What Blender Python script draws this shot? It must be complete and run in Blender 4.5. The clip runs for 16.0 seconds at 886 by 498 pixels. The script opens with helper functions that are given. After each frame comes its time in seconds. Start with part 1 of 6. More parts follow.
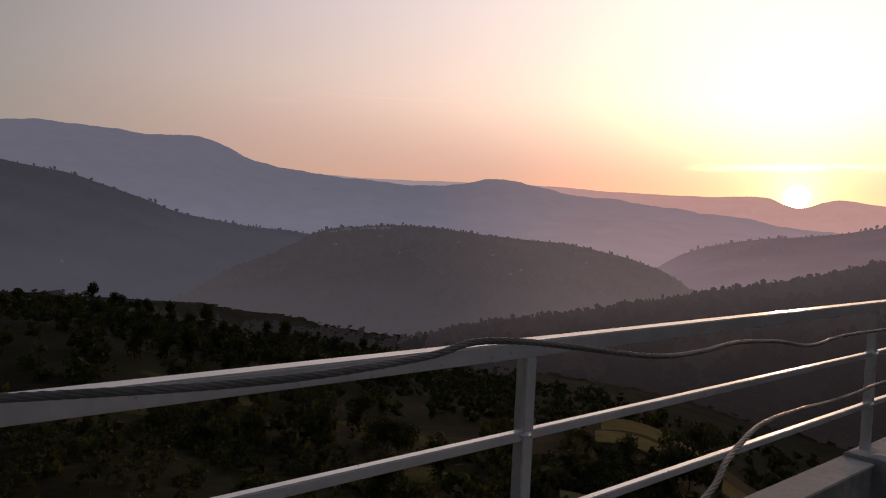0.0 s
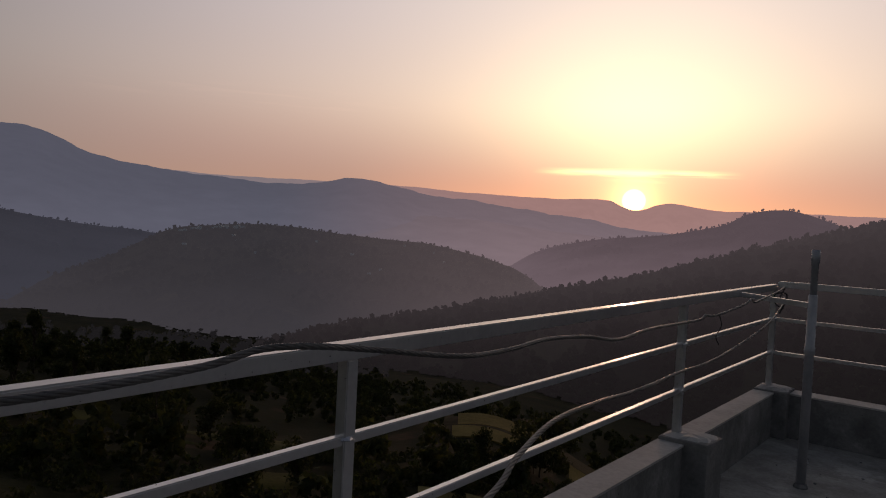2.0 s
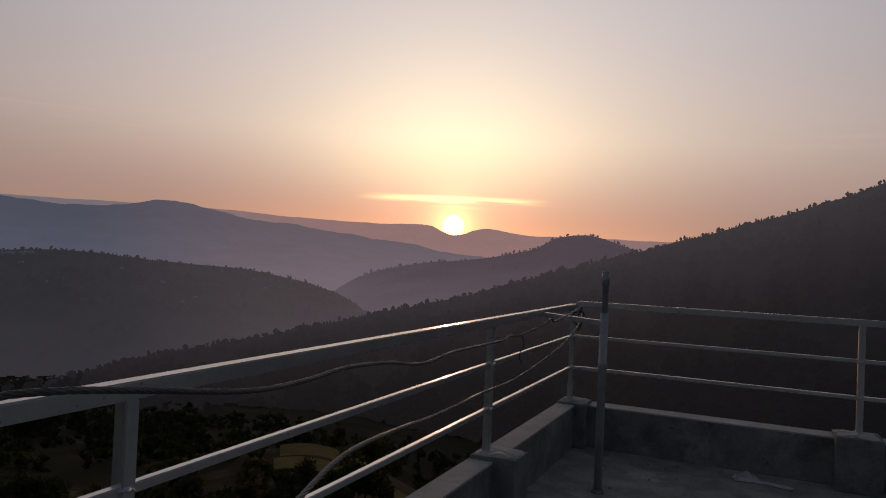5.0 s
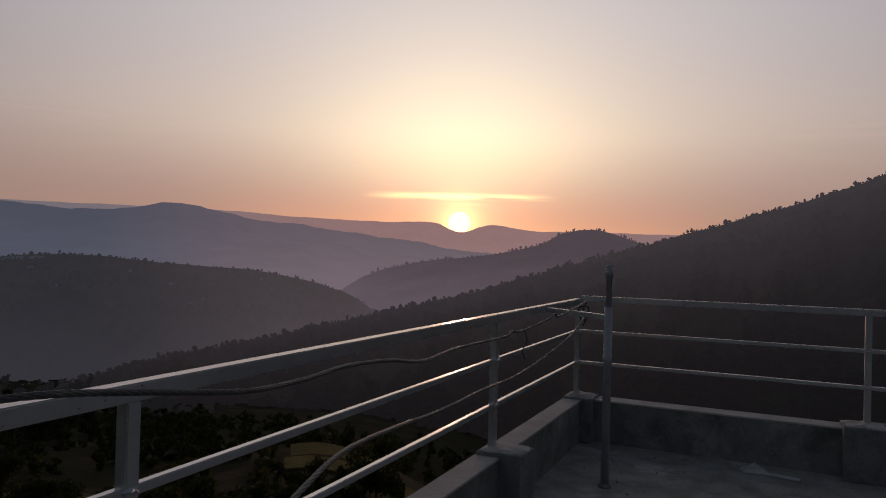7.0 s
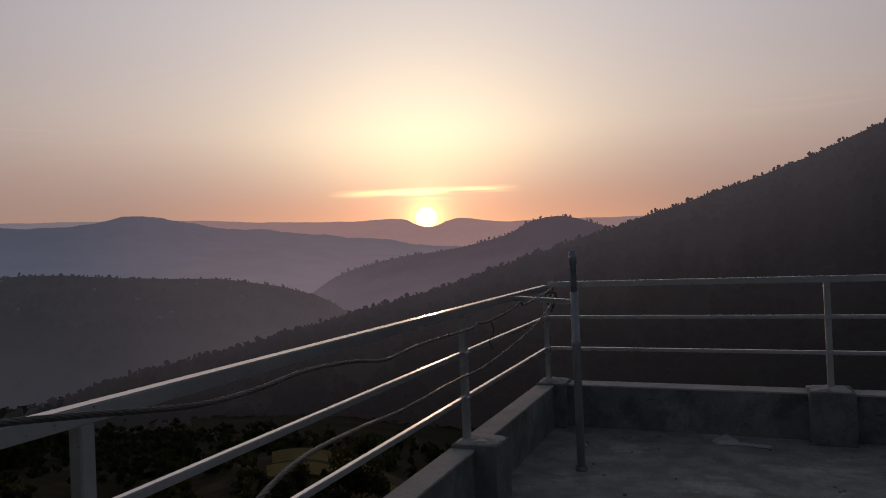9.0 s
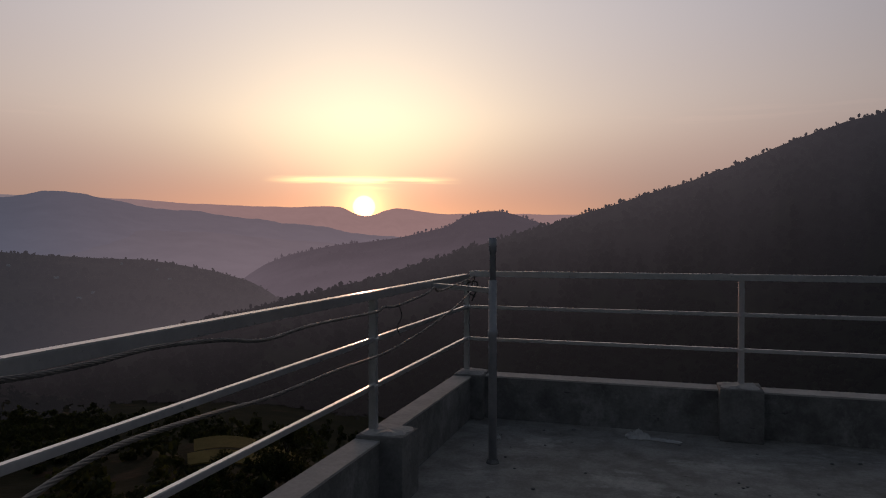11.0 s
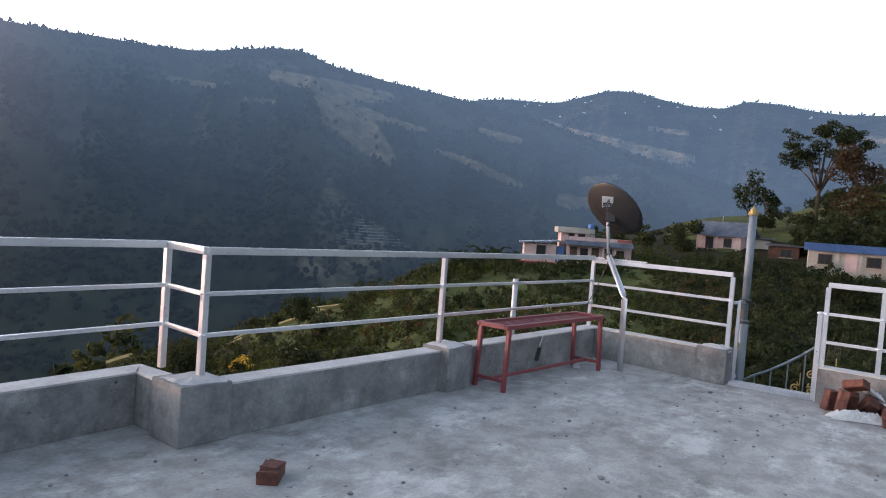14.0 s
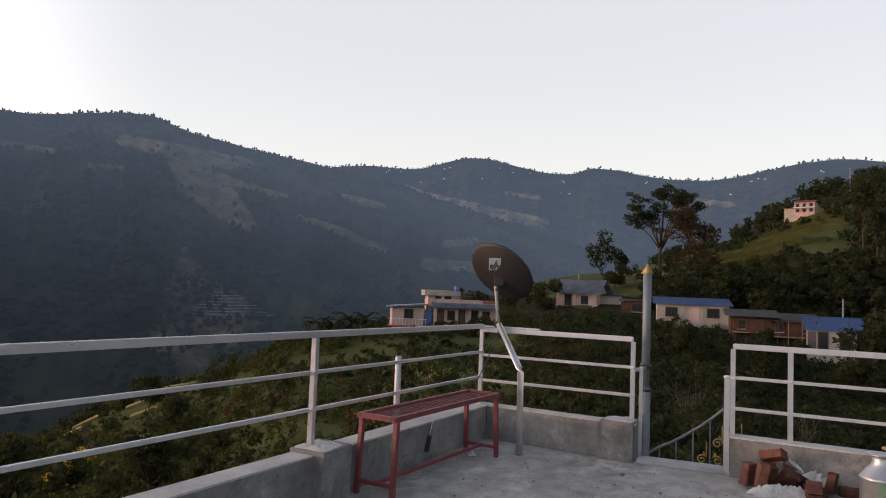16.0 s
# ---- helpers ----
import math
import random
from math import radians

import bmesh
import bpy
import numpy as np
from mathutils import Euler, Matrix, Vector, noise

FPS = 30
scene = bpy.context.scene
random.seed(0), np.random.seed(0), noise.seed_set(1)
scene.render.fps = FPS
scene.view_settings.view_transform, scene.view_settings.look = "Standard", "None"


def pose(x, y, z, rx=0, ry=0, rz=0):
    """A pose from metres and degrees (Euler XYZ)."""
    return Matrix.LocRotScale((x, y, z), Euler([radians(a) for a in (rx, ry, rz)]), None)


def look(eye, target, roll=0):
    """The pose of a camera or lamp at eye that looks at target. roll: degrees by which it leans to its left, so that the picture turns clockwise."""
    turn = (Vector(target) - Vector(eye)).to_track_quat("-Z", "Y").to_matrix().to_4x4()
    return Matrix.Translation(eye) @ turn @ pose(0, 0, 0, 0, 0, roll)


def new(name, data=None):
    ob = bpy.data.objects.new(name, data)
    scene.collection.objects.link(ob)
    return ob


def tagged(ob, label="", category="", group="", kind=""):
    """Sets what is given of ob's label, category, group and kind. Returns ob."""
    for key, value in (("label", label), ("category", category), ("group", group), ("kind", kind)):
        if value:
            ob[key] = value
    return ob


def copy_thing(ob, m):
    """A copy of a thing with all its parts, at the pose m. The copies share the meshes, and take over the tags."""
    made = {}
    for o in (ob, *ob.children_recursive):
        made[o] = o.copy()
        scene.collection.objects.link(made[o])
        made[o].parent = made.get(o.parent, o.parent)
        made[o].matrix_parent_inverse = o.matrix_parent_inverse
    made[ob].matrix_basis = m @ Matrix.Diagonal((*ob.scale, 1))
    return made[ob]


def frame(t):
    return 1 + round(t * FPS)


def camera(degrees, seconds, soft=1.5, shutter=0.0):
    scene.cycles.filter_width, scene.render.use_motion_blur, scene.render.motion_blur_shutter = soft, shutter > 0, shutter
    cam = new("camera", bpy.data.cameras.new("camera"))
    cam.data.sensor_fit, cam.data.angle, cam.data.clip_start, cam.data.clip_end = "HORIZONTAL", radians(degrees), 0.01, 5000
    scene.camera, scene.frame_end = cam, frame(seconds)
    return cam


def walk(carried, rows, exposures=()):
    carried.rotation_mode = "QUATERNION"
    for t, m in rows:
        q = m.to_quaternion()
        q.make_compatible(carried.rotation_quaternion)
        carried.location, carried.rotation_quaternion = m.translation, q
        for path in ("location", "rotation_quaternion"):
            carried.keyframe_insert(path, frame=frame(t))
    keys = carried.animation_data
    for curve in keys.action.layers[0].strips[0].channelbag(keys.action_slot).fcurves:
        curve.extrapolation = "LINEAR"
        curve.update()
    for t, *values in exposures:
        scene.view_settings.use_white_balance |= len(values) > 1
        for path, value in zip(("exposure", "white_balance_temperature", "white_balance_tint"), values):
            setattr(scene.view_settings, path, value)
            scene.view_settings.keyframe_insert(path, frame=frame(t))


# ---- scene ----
cam = camera(65.9, 16.0, soft=1.1)
PATH = [
    (0, (-0.371, -1.306, 1.394), (-1.931, -0.057, 1.316), 2.6),
    (0.5, (-0.381, -1.257, 1.388), (-1.853, 0.095, 1.31), 3.4),
    (1, (-0.361, -1.224, 1.391), (-1.757, 0.206, 1.316), 3.2),
    (1.5, (-0.339, -1.217, 1.399), (-1.669, 0.275, 1.328), 2.9),
    (2, (-0.327, -1.208, 1.4), (-1.6, 0.333, 1.34), 2.9),
    (2.5, (-0.319, -1.203, 1.402), (-1.501, 0.411, 1.362), 2.3),
    (3, (-0.313, -1.194, 1.399), (-1.388, 0.492, 1.35), 1.5),
    (3.5, (-0.311, -1.18, 1.395), (-1.305, 0.554, 1.332), 1.5),
    (4, (-0.298, -1.164, 1.409), (-1.231, 0.605, 1.419), 1.2),
    (4.5, (-0.301, -1.15, 1.405), (-1.147, 0.662, 1.441), 2.8),
    (7, (-0.276, -1.135, 1.406), (-1.137, 0.67, 1.433), 1.5),
    (7.5, (-0.278, -1.14, 1.407), (-1.12, 0.674, 1.439), 1.7),
    (8, (-0.284, -1.131, 1.401), (-1.124, 0.684, 1.421), 1.2),
    (8.5, (-0.264, -1.126, 1.411), (-1.078, 0.701, 1.424), -1.4),
    (11, (-0.201, -0.894, 1.355), (-0.806, 1.012, 1.337), 0.0),
    (11.5, (-0.162, -0.818, 1.369), (-0.528, 1.146, 1.265), 2.5),
    (12, (-0.166, -0.577, 1.384), (-0.12, 1.421, 1.309), 2.4),
    (12.5, (-0.063, -0.363, 1.377), (0.433, 1.572, 1.28), 2.4),
    (13, (0.231, -0.136, 1.396), (1.101, 1.663, 1.324), 2.4),
    (13.5, (0.454, 0.103, 1.374), (1.812, 1.571, 1.337), 4.0),
    (14, (0.766, 0.406, 1.386), (2.425, 1.52, 1.307), 4.3),
    (14.5, (1.026, 0.591, 1.414), (2.724, 1.649, 1.431), 4.8),
    (15, (1.184, 0.776, 1.398), (2.997, 1.619, 1.431), 2.5),
    (15.5, (1.315, 0.907, 1.403), (3.169, 1.655, 1.408), 2.9),
    (16, (1.525, 0.959, 1.419), (3.362, 1.738, 1.551), 2.3),
]
EXPOSURES = [(0.0, 0.74, 7000, 18), (1.0, 0.52, 7000, 18), (2.0, 0.24, 6750, 15), (3.5, 0.0, 6450, 13), (8.7, -0.02, 6300, 12), (11.0, 0.03, 6300, 12), (11.5, 0.25, 6300, 12),
             (12.0, 0.65, 6350, 12), (12.5, 1.8, 6000, 8), (13.0, 2.5, 5850, 8), (13.5, 3.0, 5850, 8), (14.0, 3.2, 5750, 8), (14.5, 2.95, 6100, 10), (15.0, 2.48, 6300, 12), (15.5, 2.65, 6480, 14), (16.0, 2.5, 6650, 12)]
walk(cam, [(t, look(eye, target, roll)) for t, eye, target, roll in PATH], EXPOSURES)

# ---- sky and sun ----
SUN_AZ, SUN_EL = -24.2, 3.0
SUN = Vector((math.sin(radians(SUN_AZ)) * math.cos(radians(SUN_EL)),
              math.cos(radians(SUN_AZ)) * math.cos(radians(SUN_EL)), math.sin(radians(SUN_EL))))


class Nodes:
    """Short names for building a node tree."""

    def __init__(self, tree):
        self.t = tree
        tree.nodes.clear()

    def add(self, kind, operation=""):
        n = self.t.nodes.new(kind)
        if operation:
            n.operation = operation
        return n

    def put(self, socket, v):
        if isinstance(v, bpy.types.NodeSocket):
            self.t.links.new(v, socket)
        elif isinstance(v, tuple) and len(v) == 3 and socket.type == "RGBA":
            socket.default_value = (*v, 1)
        else:
            socket.default_value = v

    def math(self, op, a, b=0.0, clamp=False):
        n = self.add("ShaderNodeMath", op)
        n.use_clamp = clamp
        self.put(n.inputs[0], a)
        self.put(n.inputs[1], b)
        return n.outputs[0]

    def smooth(self, v, lo, hi, a=0.0, b=1.0):
        n = self.add("ShaderNodeMapRange")
        n.interpolation_type = "SMOOTHSTEP"
        for s, x in zip(n.inputs, (v, lo, hi, a, b)):
            self.put(s, x)
        return n.outputs[0]

    def mix(self, f, a, b, blend="MIX"):
        n = self.add("ShaderNodeMix")
        n.data_type, n.blend_type = "RGBA", blend
        self.put(n.inputs[0], f)
        self.put(n.inputs[6], a)
        self.put(n.inputs[7], b)
        return n.outputs[2]

    def noise(self, vec, scale, detail=4.0, rough=0.55):
        n = self.add("ShaderNodeTexNoise")
        n.inputs["Scale"].default_value, n.inputs["Detail"].default_value = scale, detail
        n.inputs["Roughness"].default_value = rough
        if vec is not None:
            self.put(n.inputs["Vector"], vec)
        return n.outputs["Fac"]

    def dot(self, a, b):
        n = self.add("ShaderNodeVectorMath", "DOT_PRODUCT")
        self.put(n.inputs[0], a)
        self.put(n.inputs[1], b)
        return n.outputs["Value"]

    def scaled(self, vec, s):
        n = self.add("ShaderNodeMapping")
        self.put(n.inputs[0], vec)
        n.inputs["Scale"].default_value = s
        return n.outputs[0]


def build_sky():
    world = bpy.data.worlds.new("sky")
    scene.world = world
    world.use_nodes = True
    n = Nodes(world.node_tree)
    way = n.add("ShaderNodeTexCoord").outputs["Generated"]
    sep = n.add("ShaderNodeSeparateXYZ")
    n.put(sep.inputs[0], way)
    up = sep.outputs[2]
    c = n.dot(way, tuple(SUN))
    flat = n.dot(way, (math.sin(radians(SUN_AZ)), math.cos(radians(SUN_AZ)), 0.0))
    toward = n.smooth(flat, 0.34, 1.0)
    # colours at the horizon, a little above it, and high up, on the sun's side and away from it
    low = n.mix(toward, (0.146, 0.141, 0.136), (0.36, 0.190, 0.168))
    mid = n.mix(toward, (0.154, 0.150, 0.146), (0.48, 0.355, 0.300))
    high = n.mix(toward, (0.134, 0.136, 0.142), (0.47, 0.425, 0.445))
    top = n.mix(toward, (0.034, 0.042, 0.062), (0.052, 0.061, 0.085))
    sky = n.mix(n.smooth(up, 0.05, 0.22), low, mid)
    sky = n.mix(n.smooth(up, 0.12, 0.36), sky, high)
    sky = n.mix(n.smooth(up, 0.40, 0.80), sky, top)
    # the dusk sky behind the roof is dimmer and bluer
    sky = n.mix(n.smooth(flat, -0.66, -0.97), sky, n.mix(1.0, sky, (0.32, 0.37, 0.46), "MULTIPLY"))
    # warm glow round the sun
    above = n.smooth(up, 0.045, 0.19)
    for power, colour, gain in ((10, (0.56, 0.44, 0.27), 0.68), (50, (1.0, 0.79, 0.37), 0.68), (160, (1.0, 0.37, 0.20), 0.36), (900, (1.0, 0.34, 0.13), 0.72),
                                (2600, (1.0, 0.34, 0.10), 1.3), (9000, (1.0, 0.32, 0.06), 1.4)):
        g = n.math("MULTIPLY", n.math("POWER", n.math("MAXIMUM", c, 0.0), float(power)), gain)
        if power < 100:
            g = n.math("MULTIPLY", g, above)
        sky = n.mix(g, sky, colour, "ADD")
    belt = n.math("MULTIPLY", n.smooth(flat, 0.90, 1.0), n.smooth(up, 0.15, 0.02))
    sky = n.mix(n.math("MULTIPLY", belt, 0.24), sky, (1.0, 0.26, 0.12), "ADD")
    # thin streaks of cloud lit from below, beside and above the sun
    wav = n.noise(n.scaled(way, (9.0, 9.0, 160.0)), 1.0, 3.0, 0.5)
    for lo, mid_up, hi, near, gain in ((0.0840, 0.0905, 0.0975, 0.9850, 1.7), (0.0765, 0.0800, 0.0835, 0.9955, 0.85), (0.0665, 0.0680, 0.0700, 0.9985, 0.45)):
        tilt = n.math("ADD", up, n.math("MULTIPLY", n.math("SUBTRACT", wav, 0.5), 0.007))
        band = n.math("MULTIPLY", n.smooth(tilt, lo, mid_up), n.smooth(tilt, hi, mid_up))
        side = n.smooth(flat, near, 0.9995)
        streak = n.math("MULTIPLY", n.math("MULTIPLY", band, side), n.smooth(wav, 0.25, 0.55))
        sky = n.mix(n.math("MULTIPLY", streak, gain), sky, (1.0, 0.72, 0.22), "ADD")
    band2 = n.math("MULTIPLY", n.smooth(up, 0.15, 0.165), n.smooth(up, 0.19, 0.172))
    patch = n.math("MULTIPLY", n.math("MULTIPLY", band2, n.smooth(flat, 0.97, 0.88)), n.smooth(wav, 0.5, 0.66))
    sky = n.mix(n.math("MULTIPLY", n.math("MULTIPLY", patch, toward), 0.022), sky, (1.0, 0.55, 0.35), "ADD")
    # the sun's face
    face = n.smooth(c, math.cos(radians(1.0)), math.cos(radians(0.45)))
    sky = n.mix(n.math("MULTIPLY", face, 5.0), sky, (1.0, 0.80, 0.42), "ADD")
    air = n.add("ShaderNodeTexSky")
    air.sky_type, air.sun_disc = "NISHITA", False
    air.sun_elevation, air.sun_rotation = radians(SUN_EL), radians(SUN_AZ)
    air.dust_density, air.altitude = 1.0, 1500
    glow, blue, both = n.add("ShaderNodeBackground"), n.add("ShaderNodeBackground"), n.add("ShaderNodeAddShader")
    n.put(glow.inputs[0], sky)
    glow.inputs[1].default_value = 0.92
    n.put(blue.inputs[0], air.outputs[0])
    blue.inputs[1].default_value = 0.016
    n.put(both.inputs[0], glow.outputs[0])
    n.put(both.inputs[1], blue.outputs[0])
    n.put(n.add("ShaderNodeOutputWorld").inputs[0], both.outputs[0])


build_sky()
sun_data = bpy.data.lights.new("sun", "SUN")
sun_data.energy, sun_data.angle, sun_data.color = 0.30, radians(0.6), (1.0, 0.55, 0.36)
new("sun", sun_data).matrix_world = look(SUN * 100, (0, 0, 0))

# ---- materials ----


def surface(name, dark, light, rough=0.8, metal=0.0, grain=20.0, blotch=1.5, bump=0.1, speck=None, island=0.0, each=0.0, haze=None, leafy=False, pasture=None):
    """A procedural surface: two colours mixed at two scales, specks of a third, relief; haze = (cool, warm, share,
    mist, span) is painted on as emission for the far distance.
    """
    m = bpy.data.materials.new(name)
    m.use_nodes = True
    n = Nodes(m.node_tree)
    where = n.add("ShaderNodeTexCoord").outputs["Object"]
    fine, coarse = n.noise(where, grain, 5.0), n.noise(where, blotch, 4.0, 0.6)
    f = n.math("ADD", n.math("MULTIPLY", n.smooth(coarse, 0.3, 0.7), 0.65), n.math("MULTIPLY", n.smooth(fine, 0.3, 0.7), 0.35))
    colour = n.mix(f, dark, light)
    if speck:
        tint, lo, hi, scale = speck
        colour = n.mix(n.smooth(n.noise(where, scale, 4.0, 0.6), lo, hi), colour, tint)
    if pasture:
        mark = n.add("ShaderNodeAttribute")
        mark.attribute_name = "open_ground"
        ragged = n.math("ADD", mark.outputs["Fac"], n.math("MULTIPLY", n.math("SUBTRACT", n.noise(where, 0.022, 6.0, 0.7), 0.5), 1.1))
        colour = n.mix(n.smooth(ragged, 0.34, 0.62), colour, n.mix(n.smooth(fine, 0.3, 0.7), *pasture))
    if island:
        r = n.add("ShaderNodeNewGeometry").outputs["Random Per Island"]
        colour = n.mix(1.0, colour, n.mix(r, (1 - island,) * 3, (1 + island,) * 3), "MULTIPLY")
    if each:
        r = n.add("ShaderNodeObjectInfo").outputs["Random"]
        colour = n.mix(1.0, colour, n.mix(r, (1 - each,) * 3, (1 + each,) * 3), "MULTIPLY")
    p = n.add("ShaderNodeBsdfPrincipled")
    n.put(p.inputs["Base Color"], colour)
    p.inputs["Metallic"].default_value = metal
    if rough >= 0.7 and not metal:
        p.inputs["Specular IOR Level"].default_value = 0.16 if leafy else 0.04 if rough > 0.9 else 0.3
    n.put(p.inputs["Roughness"], n.math("ADD", n.math("MULTIPLY", fine, 0.25), rough - 0.12, True))
    if bump:
        b = n.add("ShaderNodeBump")
        b.inputs["Strength"].default_value = bump
        b.inputs["Distance"].default_value = 0.3 / grain
        n.put(b.inputs["Height"], fine)
        n.put(p.inputs["Normal"], b.outputs[0])
    out = p.outputs[0]
    if leafy:
        thin, both = n.add("ShaderNodeBsdfTranslucent"), n.add("ShaderNodeMixShader")
        n.put(thin.inputs[0], n.mix(1.0, colour, (1.5, 1.35, 0.8), "MULTIPLY"))
        both.inputs[0].default_value = 0.5
        n.put(both.inputs[1], out)
        n.put(both.inputs[2], thin.outputs[0])
        out = both.outputs[0]
    # haze painted as emission: warmer towards the sun, denser low down
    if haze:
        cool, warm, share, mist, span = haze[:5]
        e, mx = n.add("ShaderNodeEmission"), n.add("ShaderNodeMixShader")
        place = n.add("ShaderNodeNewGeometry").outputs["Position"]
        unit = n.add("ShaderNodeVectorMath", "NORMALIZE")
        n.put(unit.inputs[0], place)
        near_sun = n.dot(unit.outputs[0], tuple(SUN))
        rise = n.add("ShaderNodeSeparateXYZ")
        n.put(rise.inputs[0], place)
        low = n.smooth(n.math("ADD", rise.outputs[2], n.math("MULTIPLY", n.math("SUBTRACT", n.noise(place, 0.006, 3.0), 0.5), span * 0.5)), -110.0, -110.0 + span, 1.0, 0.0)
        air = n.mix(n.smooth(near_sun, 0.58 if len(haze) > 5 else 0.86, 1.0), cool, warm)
        # the painted haze glows more with distance
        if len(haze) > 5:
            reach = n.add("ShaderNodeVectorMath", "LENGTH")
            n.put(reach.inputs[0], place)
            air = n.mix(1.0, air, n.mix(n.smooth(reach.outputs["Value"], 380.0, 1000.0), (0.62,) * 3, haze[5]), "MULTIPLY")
        # random patches vary the share of painted haze
        haze_mottle = n.noise(place, 0.011, 6.0, 0.68)
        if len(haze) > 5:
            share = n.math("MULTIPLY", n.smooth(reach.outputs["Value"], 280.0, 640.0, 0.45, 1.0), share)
        share = n.math("MULTIPLY", n.smooth(haze_mottle, 0.3, 0.7, 0.95, 1.02), share)
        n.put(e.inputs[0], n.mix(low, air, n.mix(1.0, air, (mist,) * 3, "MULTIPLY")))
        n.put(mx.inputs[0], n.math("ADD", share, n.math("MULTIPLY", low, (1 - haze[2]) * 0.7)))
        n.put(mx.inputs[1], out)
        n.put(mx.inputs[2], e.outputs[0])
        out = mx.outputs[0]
    n.put(n.add("ShaderNodeOutputMaterial").inputs[0], out)
    return m


def cement(name, dark, light, pale, dirt, streak):
    """Worn cement: cloudy tone, pale scuffs drawn out one way, dark damp patches, pits and fine grit."""
    m = bpy.data.materials.new(name)
    m.use_nodes = True
    n = Nodes(m.node_tree)
    where = n.add("ShaderNodeTexCoord").outputs["Object"]
    cloud, mottle = n.noise(where, 0.9, 5.0, 0.62), n.noise(where, 5.0, 6.0, 0.68)
    grit = n.noise(where, 46.0, 3.0, 0.7)
    scuff = n.noise(n.scaled(where, streak), 1.0, 7.0, 0.72)
    damp = n.noise(n.scaled(where, tuple(0.45 * v for v in streak)), 1.3, 5.0, 0.66)
    f = n.math("ADD", n.math("MULTIPLY", n.smooth(cloud, 0.32, 0.68), 0.45), n.math("MULTIPLY", n.smooth(mottle, 0.38, 0.62), 0.55))
    c = n.mix(f, dark, light)
    c = n.mix(n.math("MULTIPLY", n.smooth(scuff, 0.52, 0.66), 0.6), c, pale)
    c = n.mix(n.math("MULTIPLY", n.smooth(damp, 0.55, 0.70), 0.70), c, dirt)
    c = n.mix(n.smooth(n.noise(where, 11.0, 3.0, 0.6), 0.70, 0.76), c, dirt)
    chips = n.noise(n.scaled(where, (7.0, 24.0, 24.0)), 1.0, 3.0, 0.55)
    c = n.mix(n.math("MULTIPLY", n.smooth(chips, 0.69, 0.74), 0.8), c, dirt)
    c = n.mix(1.0, c, n.mix(n.smooth(grit, 0.3, 0.7), (0.89,) * 3, (1.09,) * 3), "MULTIPLY")
    p = n.add("ShaderNodeBsdfPrincipled")
    n.put(p.inputs["Base Color"], c)
    n.put(p.inputs["Roughness"], n.smooth(scuff, 0.3, 0.8, 0.96, 0.82))
    p.inputs["Specular IOR Level"].default_value = 0.2
    b = n.add("ShaderNodeBump")
    b.inputs["Strength"].default_value, b.inputs["Distance"].default_value = 0.55, 0.012
    n.put(b.inputs["Height"], n.math("ADD", n.math("MULTIPLY", mottle, 0.7), n.math("MULTIPLY", grit, 0.3)))
    n.put(p.inputs["Normal"], b.outputs[0])
    n.put(n.add("ShaderNodeOutputMaterial").inputs[0], p.outputs[0])
    return m


CONCRETE = cement("weathered concrete", (0.120, 0.119, 0.118), (0.235, 0.232, 0.228), (0.34, 0.335, 0.33), (0.080, 0.079, 0.077), (2.4, 2.4, 2.0))
SCREED = cement("cement screed", (0.225, 0.214, 0.194), (0.40, 0.386, 0.358), (0.58, 0.565, 0.53), (0.125, 0.114, 0.098), (1.5, 2.2, 2.0))
# pale mortar on piers; on parapets the paleness is painted skylight
PALE_TOP = surface("pale mortar and skylit wall tops", (0.30, 0.29, 0.28), (0.50, 0.49, 0.47), 0.8, grain=40, blotch=3, bump=0.35)
SILVER = surface("silver painted steel", (0.56, 0.56, 0.58), (0.72, 0.72, 0.73), 0.32, 0.72, grain=60, blotch=4, bump=0.02)
GALV = surface("dull galvanised pipe", (0.30, 0.31, 0.34), (0.46, 0.47, 0.50), 0.5, 0.4, grain=50, blotch=5, bump=0.08)
PIPE = surface("blue grey painted pipe", (0.12, 0.14, 0.16), (0.18, 0.205, 0.23), 0.5, 0.2, grain=40, blotch=3, bump=0.05)
WIRE = surface("grey steel wire rope", (0.085, 0.083, 0.082), (0.20, 0.195, 0.19), 0.5, 0.5, grain=90, blotch=8, bump=0.1)
OXIDE = surface("red oxide paint", (0.13, 0.028, 0.030), (0.20, 0.046, 0.050), 0.5, grain=50, blotch=5, bump=0.1,
                speck=((0.09, 0.04, 0.035), 0.62, 0.75, 9.0))
BRICK = surface("fired clay brick", (0.066, 0.031, 0.025), (0.165, 0.066, 0.047), 0.9, grain=60, blotch=9, bump=0.5, each=0.25)
SACK = surface("white plastic sacking", (0.36, 0.36, 0.36), (0.60, 0.60, 0.59), 0.6, grain=40, blotch=8, bump=0.2)
DISH = surface("dark grey dish paint", (0.016, 0.016, 0.017), (0.032, 0.031, 0.031), 0.55, 0.1, grain=80, blotch=4, bump=0.05)
BLACK = surface("black plastic", (0.012, 0.012, 0.012), (0.03, 0.03, 0.03), 0.5, grain=60, blotch=5)
WHITE = surface("white print", (0.68, 0.68, 0.68), (0.8, 0.8, 0.8), 0.6, grain=60, blotch=9)
YELLOW = surface("yellow paint", (0.32, 0.205, 0.055), (0.46, 0.31, 0.10), 0.5, 0.2, grain=60, blotch=9)
ALUMINIUM = surface("brushed aluminium", (0.36, 0.36, 0.37), (0.54, 0.54, 0.55), 0.40, 0.85, grain=70, blotch=6, bump=0.06)
STEEL = surface("dull steel plate", (0.20, 0.20, 0.21), (0.34, 0.34, 0.35), 0.32, 0.85, grain=70, blotch=6, bump=0.05)
